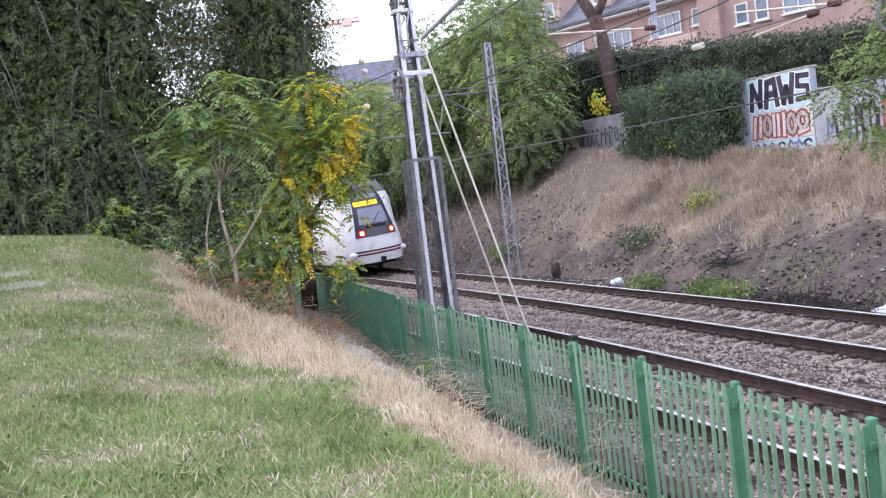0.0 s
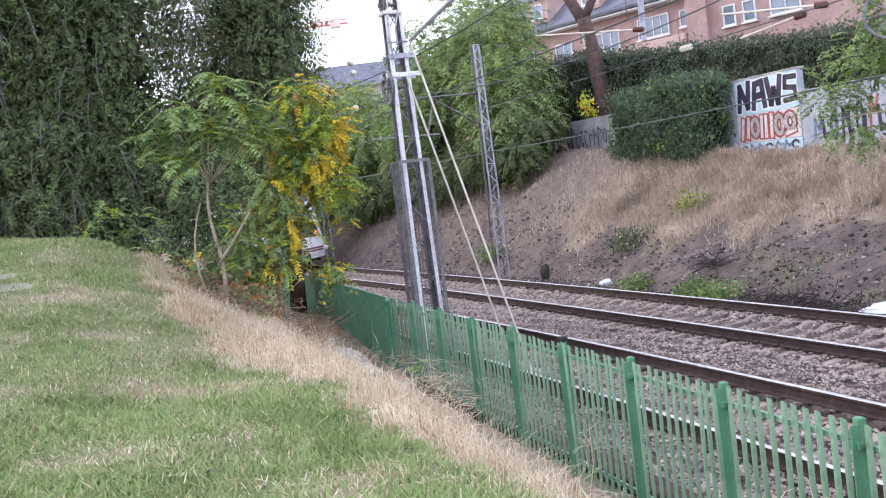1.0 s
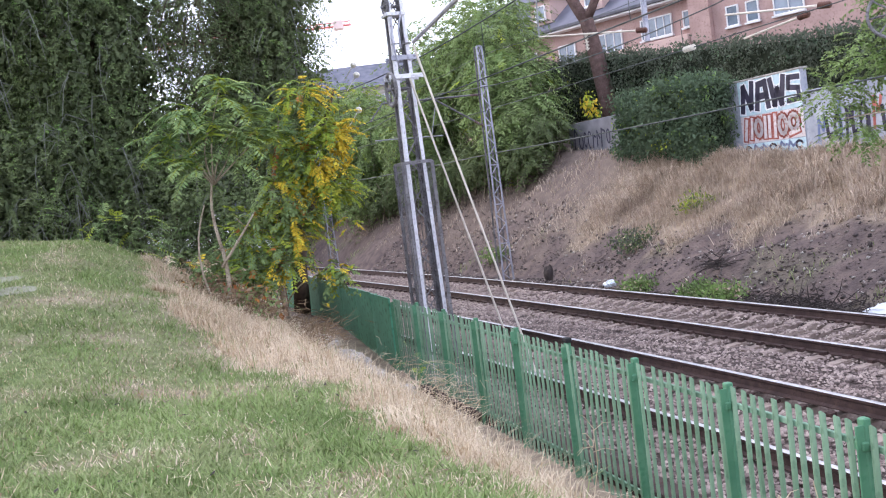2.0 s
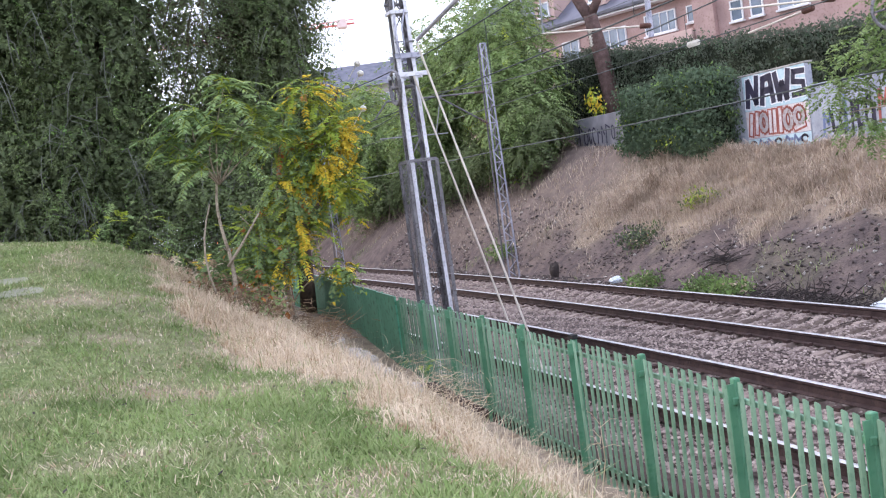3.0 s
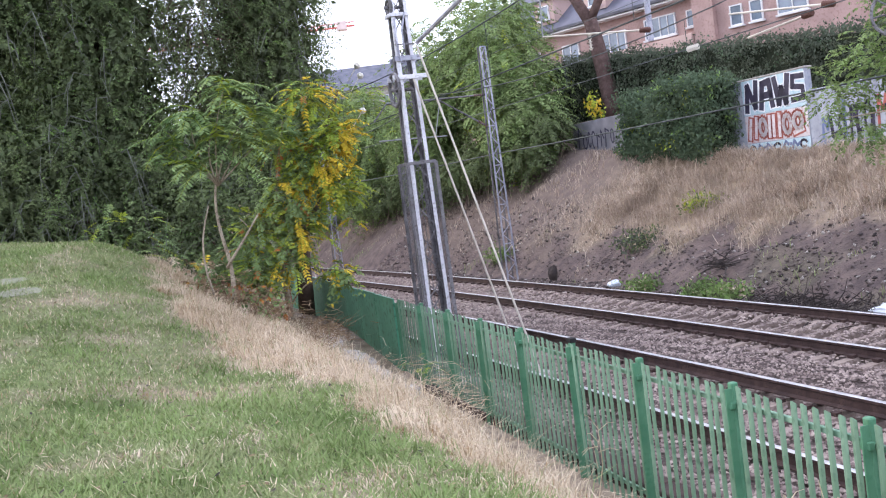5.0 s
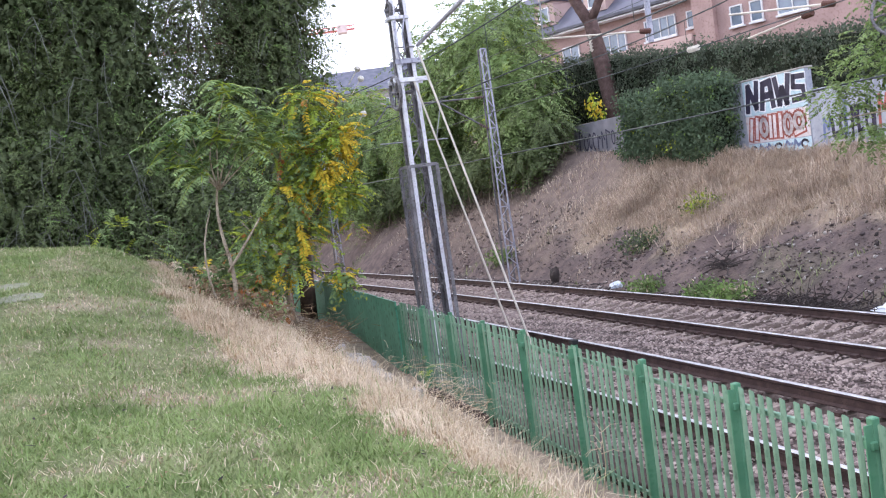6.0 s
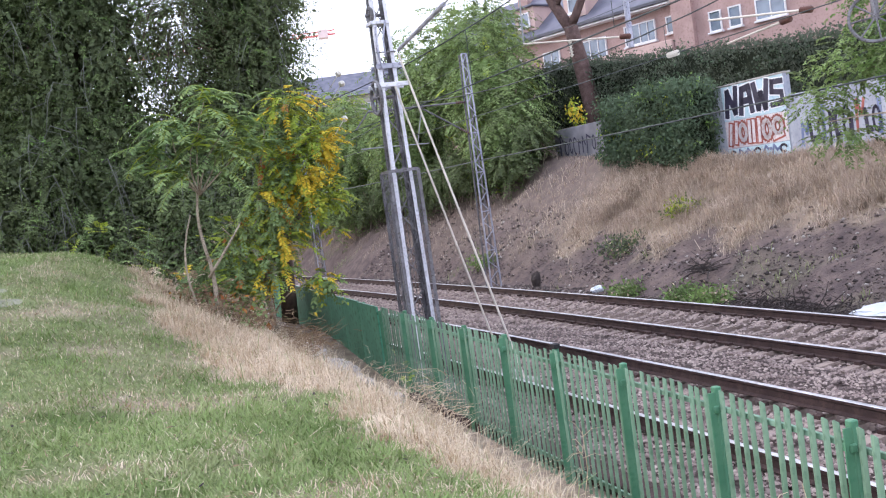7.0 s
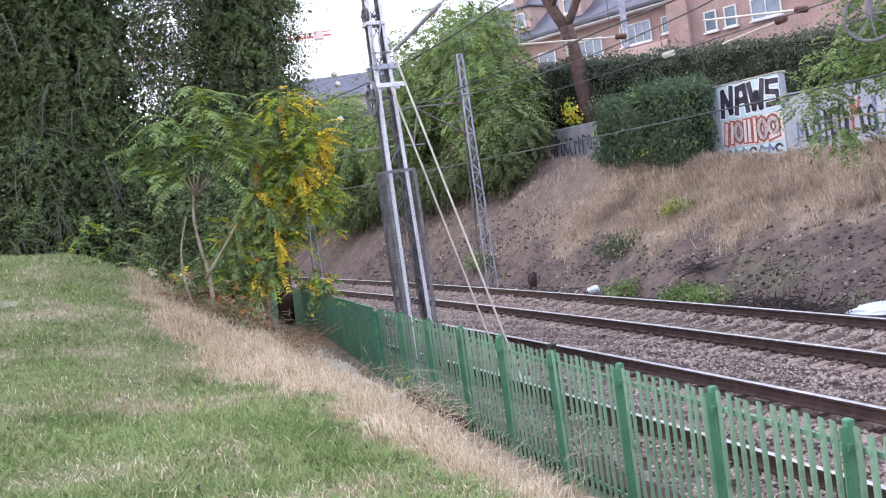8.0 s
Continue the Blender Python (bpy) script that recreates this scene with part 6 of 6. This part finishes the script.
def build_ballast():
    r = np.random.RandomState(21)
    n = 96000
    u = 5 + 45 * r.rand(n) ** 1.7
    w = 4.75 + 8.15 * r.rand(n)
    x0 = -np.sin(TH) * u + np.cos(TH) * (w - BEND * u * u / 2)
    y0 = np.cos(TH) * u + np.sin(TH) * (w - BEND * u * u / 2)
    keep = np.ones(n, bool)
    for c, tol in ((NEAR, 0.095), (FAR, 0.095)):
        for s in (-1, 1):
            keep &= abs(w - c - s * GAUGE / 2) > tol
    ph = ((u + 10.0) / 0.5) % 1.0
    on = (np.minimum(ph, 1 - ph) * 0.5 < 0.105) & (abs(w - FAR) < 1.28)
    keep &= ~on
    x0, y0, u, w = x0[keep], y0[keep], u[keep], w[keep]
    n = len(u)
    s = (0.017 + 0.017 * r.rand(n)) * (1 + 0.4 * (u > 22))
    bed = np.where(abs(w - FAR) < 1.3, 0.025 + (w - FAR + 1.2) / 2.4 * 0.085 + 0.025 * (abs(w - FAR) < 0.76) - 0.035 * ((w < FAR - 0.9) & (w > FAR - 1.4)), 0.02)
    z = -0.235 + 0.05 * r.rand(n) + bed + 0.02 * np.sin(w * 9 + u * 3)
    base = np.array([(1, 0, 0), (-1, 0, 0), (0, 1, 0), (0, -1, 0), (0, 0, 0.8), (0, 0, -0.8)], float)
    V = base[None] * s[:, None, None] * (0.7 + 0.6 * r.rand(n, 6, 1)) + r.normal(size=(n, 6, 3)) * s[:, None, None] * 0.22
    a = r.rand(n) * 6.28
    c, q = np.cos(a)[:, None], np.sin(a)[:, None]
    V = np.stack([V[..., 0] * c - V[..., 1] * q, V[..., 0] * q + V[..., 1] * c, V[..., 2]], -1)
    V += np.stack([x0, y0, z], 1)[:, None]
    V = V[:, :5]
    tri = np.array([(0, 2, 4), (2, 1, 4), (1, 3, 4), (3, 0, 4)])
    F = (np.arange(n)[:, None, None] * 5 + tri[None]).reshape(-1, 3)
    me = raw_mesh("ballast", V.reshape(-1, 3), F, [M_STONE])
    tagged(new("ballast", me), "brownish grey crushed stone ballast round the sleepers", "gravel", kind="stuff")


def build_clods():
    """Loose clods, stones and chips on the bare lower bank."""
    r = np.random.RandomState(31)
    P, S, MI = [], [], []
    for _ in range(16000):
        u, w = 10 + 34 * r.rand(), 12.95 + 3.6 * r.rand() ** 1.5
        q = track(u, w)
        g, d, _g = cover(q.x, q.y)
        if r.rand() > (1 - d) * (0.35 + 0.65 * (noise.noise(Vector((q.x * 0.9, q.y * 0.9, 6))) > -0.05)):
            continue
        P.append((q.x, q.y, height(q.x, q.y) + 0.005))
        S.append(0.015 + 0.05 * r.rand() ** 3)
        k = r.rand()
        MI.append(0 if k < 0.62 else (1 if k < 0.9 else 2))
    P, S = np.array(P), np.array(S)
    n = len(P)
    base = np.array([(1, 0, 0), (-1, 0, 0), (0, 1, 0), (0, -1, 0), (0, 0, 0.7), (0, 0, -0.7)], float)
    V = base[None] * S[:, None, None] * (0.6 + 0.9 * r.rand(n, 6, 1)) + r.normal(size=(n, 6, 3)) * S[:, None, None] * 0.25 + P[:, None]
    tri = np.array([(0, 2, 4), (2, 1, 4), (1, 3, 4), (3, 0, 4), (2, 0, 5), (1, 2, 5), (3, 1, 5), (0, 3, 5)])
    F = (np.arange(n)[:, None, None] * 6 + tri[None]).reshape(-1, 3)
    soil = material("soil_clod", lin(84, 74, 74), lin(112, 100, 96), 3, 0.95, 0, island=0.35)
    me = raw_mesh("clods", V.reshape(-1, 3), F, [soil, M_BURNT, M_ROCK], np.repeat(MI, 8))
    tagged(new("clods", me), "loose soil clods and stones on the bank's foot", "soil", kind="stuff")


def rock(name, p, size, seed, mat, label, category="rock"):
    bm = bmesh.new()
    bmesh.ops.create_icosphere(bm, subdivisions=3, radius=1.0)
    for v in bm.verts:
        k = 1 + 0.35 * noise.noise(v.co * 1.3 + Vector((seed * 7.1, 0, 0))) + 0.12 * noise.noise(v.co * 4 + Vector((seed, 3, 0)))
        v.co = Vector((v.co.x * size[0], v.co.y * size[1], v.co.z * size[2])) * k
    ob = part(name, bm, mat)
    ob.matrix_basis = pose(*p, 0, 0, seed * 47)
    return tagged(ob, label, category)


def twig_pile(name, centre, spread, n, length, r, mat, seed, label, category):
    rr = random.Random(seed)
    bm = bmesh.new()
    for _ in range(n):
        a = Vector((rr.gauss(0, spread[0]), rr.gauss(0, spread[1]), abs(rr.gauss(0, spread[2]))))
        d = Vector((rr.uniform(-1, 1), rr.uniform(-1, 1), rr.uniform(-0.2, 0.35))).normalized() * length * rr.uniform(0.4, 1.2)
        m = a + d * 0.5 + Vector((rr.uniform(-1, 1), rr.uniform(-1, 1), rr.uniform(-1, 1))) * length * 0.1
        add_sweep(bm, [a, m, a + d], [r, r * 0.8, r * 0.4], 4)
    ob = part(name, bm, mat)
    ob.matrix_basis = Matrix.Translation(centre)
    return tagged(ob, label, category, kind="stuff")


def at_track(u, w, dz=0.0):
    q = track(u, w)
    return Vector((q.x, q.y, height(q.x, q.y) + dz))


def at_xy(x, y, dz=0.0):
    return Vector((x, y, height(x, y) + dz))


def build_small():
    # rocks in the slope beside the fence
    for k, (fu, fw, s) in enumerate(((16.4, 2.6, 0.27), (15.5, 2.8, 0.22), (14.9, 3.0, 0.16), (17.2, 2.55, 0.17), (14.3, 2.95, 0.15), (15.9, 3.05, 0.24), (15.2, 3.2, 0.2), (13.6, 3.2, 0.2), (16.8, 2.95, 0.16), (13.0, 3.1, 0.13))):
        q = FALONG * fu + FACROSS * fw
        rock("rock", at_xy(q.x, q.y, s * 0.35), (s * 1.1, s * 0.9, s * 0.6), k + 1, M_ROCK, "pale grey rock half sunk in the grassy slope")
    for k, (x, y) in enumerate(((-5.9, 13.3), (-6.35, 13.9))):
        gx, gy = (height(x + 0.4, y) - height(x - 0.4, y)) / 0.8, (height(x, y + 0.4) - height(x, y - 0.4)) / 0.8
        sl = rock("stone_slab", at_xy(x, y, 0.0), (0.36, 0.2, 0.03), 9 + k, M_SLAB, "flat pale stone slab lying in the lawn", "slab")
        sl.matrix_basis = Matrix.Translation(at_xy(x, y, -0.006)) @ Vector((-gx, -gy, 1)).to_track_quat("Z", "Y").to_matrix().to_4x4()
    # dark blocks behind the fence, added for the shadow at the ballast's edge
    duct = thing("ballast_edge_shade", Matrix(), "dark low blocks in place of the shadow along the ballast's edge", "cable duct")
    lid = mesh_of("shade_block", box((0.3, 0.98, 0.16), None, 0.012), M_RAIL)
    for k in range(13):
        c = track(3.0 + k, 4.72, -0.16)
        piece("shade_block", lid, duct, pose(c.x, c.y, c.z, 0, 0, math.degrees(track_yaw(3.0 + k))))
    # litter and growth at the foot of the bank
    b = rock("plastic_bag", at_track(24.3, 13.2, 0.07), (0.24, 0.17, 0.13), 5, material("white_plastic", lin(206, 212, 222), lin(224, 228, 236), 4, 0.4, c3=lin(120, 150, 186)), "crumpled white and blue plastic bag beside the track", "bag")
    rock("tarpaulin", at_track(13.6, 13.2, 0.05), (0.9, 0.6, 0.12), 7, material("pale_tarp", lin(196, 202, 214), lin(214, 218, 228), 3, 0.5), "pale crumpled plastic sheet by the far rail", "sheet")
    rock("stump", at_track(28.1, 13.35, 0.16), (0.15, 0.15, 0.34), 3, M_BURNT, "dark charred tree stump at the bank's foot", "stump")
    twig_pile("brush_pile", at_track(16.6, 13.35, 0.02), (0.7, 1.3, 0.03), 560, 0.5, 0.013, M_BURNT, 5, "heap of charred dark branches at the bank's foot", "branches")
    twig_pile("fallen_branch", at_track(20.7, 14.1, 0.05), (0.16, 0.5, 0.04), 40, 0.6, 0.02, M_BURNT, 6, "dark fallen branches on the bank", "branches")
    twig_pile("dead_brush", at_xy(-2.7, 17.3, 0.03), (0.3, 0.6, 0.14), 420, 0.34, 0.006, M_DEAD, 7, "tangle of dead brown twigs by the fence's end", "brush")
    for k, (x, y) in enumerate(((-4.15, 16.6), (-3.55, 16.0), (-3.1, 15.9))):
        twig_pile("dead_brush", at_xy(x, y, 0.02), (0.28, 0.35, 0.16), 150, 0.3, 0.006, M_DEAD, 30 + k, "brown dead stalks under the sapling", "brush")
        z = at_xy(x, y).z
        me = leaf_mesh("dead_leaves", [(x, y, z + 0.2, 0.4, 0.4, 0.25)], 26, 8, 0.1, 0.09, [M_DEAD, M_LEAF_RUST, M_LEAF_AIL], [0.55, 0.1, 0.35], 340 + k, droop=0.4)
        tagged(new("dead_leaves", me), "withered brown leaves on the dead stalks", "leaves", kind="stuff")
    twig_pile("dead_brush", at_xy(-2.25, 15.2, 0.03), (0.25, 0.6, 0.1), 300, 0.3, 0.006, M_DEAD, 9, "tangle of dead brown twigs on the slope", "brush")
    twig_pile("dry_stalks", FALONG * 12.9 + FACROSS * 3.6 + Vector((0, 0, 0.05)), (0.3, 0.7, 0.22), 170, 0.5, 0.004, M_STRAW, 18, "bent dry stalks heaped against the fence", "stalks")
    twig_pile("dry_stalks", at_xy(-1.4, 15.6, 0.05), (0.5, 1.5, 0.12), 90, 0.5, 0.005, M_STRAW, 8, "bent dry stalks leaning on the fence", "stalks")
    # pale dead stalks standing before the fence
    for k, (fu, fw, tall) in enumerate(((5.0, 3.75, 1.15), (5.25, 3.6, 0.95), (8.6, 3.75, 0.8))):
        q = FALONG * fu + FACROSS * fw
        st = bmesh.new()
        rs = random.Random(60 + k)
        top = Vector((rs.uniform(-0.2, 0.1), rs.uniform(-0.1, 0.1), tall))
        add_sweep(st, [(0, 0, 0), top * 0.5 + Vector((0.05, 0.03, 0)), top], [0.007, 0.005, 0.003], 5)
        for j in range(9):
            p = top * rs.uniform(0.4, 0.98)
            d = Vector((rs.uniform(-1, 1), rs.uniform(-1, 1), rs.uniform(-0.2, 0.8))).normalized() * rs.uniform(0.12, 0.32)
            add_sweep(st, [p, p + d * 0.6 + Vector((0, 0, 0.03)), p + d], [0.004, 0.003, 0.002], 4)
        ob = part("dry_weed", st, M_STRAW)
        ob.matrix_basis = Matrix.Translation(at_xy(q.x, q.y, -0.03))
        tagged(ob, "pale dead branching weed in front of the fence", "weed")
    rr = random.Random(2)
    for k, (u, w, s, mat, lab) in enumerate(((22.6, 13.0, 0.45, M_LEAF_MID, "green weeds along the track"), (19.9, 12.95, 0.5, M_LEAF_MID, "green weeds along the track"), (18.9, 12.95, 0.45, M_LEAF_MID, "green weeds along the track"),
                                             (24.5, 16.4, 0.45, M_LEAF_LIME, "yellow-green shrub on the dry bank"), (25.6, 15.0, 0.9, M_HEDGE, "low grey-green scrub on the bank"), (33.0, 14.0, 0.6, M_LEAF_MID, "green weeds along the track"))):
        p = at_track(u, w)
        me = leaf_mesh("weeds", [(p.x, p.y, p.z + s * 0.2, s, s, s * 0.35)], int(50 + 90 * s), 9, 0.15, 0.1, [mat, M_LEAF_DARK, M_STRAW], [0.5, 0.44, 0.06], 200 + k, droop=-0.3, shell=0.2)
        tagged(new("weeds", me), lab + ", low and leafy", "weeds", kind="stuff")
    # undergrowth at the lawn's edge
    for k, (x, y, s, hgt, mats) in enumerate(((-4.9, 17.9, 0.8, 0.5, [M_LEAF_AIL, M_LEAF_YEL]), (-4.0, 17.2, 0.7, 0.55, [M_LEAF_AIL, M_LEAF_LIME]), (-3.5, 16.9, 0.5, 0.4, [M_LEAF_AIL, M_LEAF_LIME]),
                                              (-6.3, 19.6, 0.9, 0.8, [M_LEAF_AIL, M_LEAF_LIME]), (-8.8, 20.4, 1.0, 0.9, [M_LEAF_DARK, M_LEAF_MID]))):
        p = at_xy(x, y)
        me = frond_mesh("bush", [(x, y, p.z + hgt * 0.5, s, s * 0.7, hgt * 0.8)], int(60 * s + 14), 0.42, mats + [M_DEAD, M_STRAW], [0.56, 0.1, 0.2, 0.14] if k < 3 else [0.8, 0.2, 0, 0], 300 + k)
        tagged(new("undergrowth", me), "feathery green undergrowth at the lawn's edge", "bush", kind="stuff")
    p = FALONG * 14.6 + FACROSS * 3.7
    me = frond_mesh("weed", [(p.x, p.y, 0.35, 0.3, 0.3, 0.45)], 16, 0.3, [M_LEAF_AIL, M_LEAF_LIME], [0.7, 0.3], 333)
    tagged(new("fence_weed", me), "thin green weed in front of the sheet fence", "weed", kind="stuff")
    # brick pier and dark panels past the fence's end
    q = fence_xy(17.05)
    pier = thing("brick_pier", pose(q.x, q.y, height(q.x, q.y) - 0.1, 0, 0, math.degrees(FTH)), "weathered reddish brick pier at the fence's end", "pier")
    M_PIER = material("old_red_brick", lin(128, 82, 72), lin(158, 108, 96), 6, 0.95, 0, 0.4, 30, c3=lin(108, 76, 70), obj_random=0.15)
    bm_ = box((0.118, 0.245, 0.068), None, 0.004)
    brick_me = mesh_of("brick", bm_, M_PIER)
    for k in range(17):
        for i in (-1, 1):
            piece("brick", brick_me, pier, pose(i * 0.062, 0, 0.05 + 0.078 * k) if k % 2 else pose(0, i * 0.062, 0.05 + 0.078 * k, 0, 0, 90))
    part("mortar", box((0.225, 0.225, 1.3), pose(0, 0, 0.66)), M_CONCRETE, pier)


def build_far_plants():
    # pine on the terrace
    tree("pine_tree", (7.85, 43.4), "tall pine with a bare forked reddish trunk", M_PINE,
         [((0, 0, 0), (-0.62, 0, 4.4), 0.42, 0.31), ((-0.6, 0, 4.2), (-1.9, 0.2, 7.9), 0.26, 0.2), ((-0.6, 0, 4.3), (0.75, -0.2, 7.3), 0.2, 0.15), ((-1.0, 0.1, 5.4), (0.0, 0, 8.4), 0.11, 0.07), ((-1.5, 0.1, 6.8), (-2.9, 0, 8.2), 0.09, 0.05)],
         [leaf_mesh("crown", [(6.8, 43.5, 15.5, 3.2, 3.0, 1.4)], 600, 14, 0.2, 0.2, [M_LEAF_DARK], [1], 401)])
    # leafy boughs of a tree standing by the far rail
    q = track(11.0, 14.6)
    blobs = [(8.15, 18.2, 4.45, 0.75, 0.7, 0.6), (7.45, 18.5, 3.95, 0.45, 0.5, 0.45), (7.9, 18.3, 3.2, 0.6, 0.5, 0.35), (8.9, 17.6, 4.6, 0.9, 0.9, 0.9), (8.6, 17.9, 5.4, 0.7, 0.7, 0.5)]
    me = spray_mesh("crown", blobs, 620, 20, 0.42, 0.085, [M_LEAF_MID, M_LEAF_DARK, M_LEAF_BANK], [0.4, 0.2, 0.4], 402, shell=0.25, hang=0.5, slim=0.26, ragged=0.6)
    z = height(q.x, q.y)
    tree("robinia_tree", (q.x, q.y), "leaning robinia with light green boughs over the bank", M_BARK,
         [((0, 0, 0), (-0.3, 0.4, 3.0), 0.1, 0.06), ((-0.25, 0.3, 2.6), (8.2 - q.x, 18.2 - q.y, 4.4 - z), 0.05, 0.015), ((-0.3, 0.4, 2.9), (8.6 - q.x, 17.8 - q.y, 5.3 - z), 0.05, 0.015), ((-0.2, 0.3, 2.2), (7.6 - q.x, 18.4 - q.y, 3.5 - z), 0.03, 0.01)], [me])


build_ground()
build_walls()
build_house()
build_main_mast()
build_overhead()
TRAIN = build_train()
build_trees()
build_far_plants()
build_hedges()
build_small()
SLEEPER = sleeper_mesh()
build_track(FAR, "railway track on concrete sleepers curving away", 0.0, SLEEPER)
build_track(NEAR, "railway track with sleepers sunk in ballast", -0.07, SLEEPER)
build_fence()
build_ballast()
build_clods()
build_grass()


def motions():
    """The train runs away along the far track at a steady speed."""
    rows = []
    for i in range(17):
        t = 0.5 * i
        u = 37.35 + 8.75 * t
        c = track(u, FAR, CANT / 2 - 0.05)
        tilt = math.degrees(math.atan2(CANT, GAUGE))
        rows.append((t, pose(c.x, c.y, c.z, 0, -tilt, math.degrees(track_yaw(u)))))
    walk(TRAIN, rows)


motions()
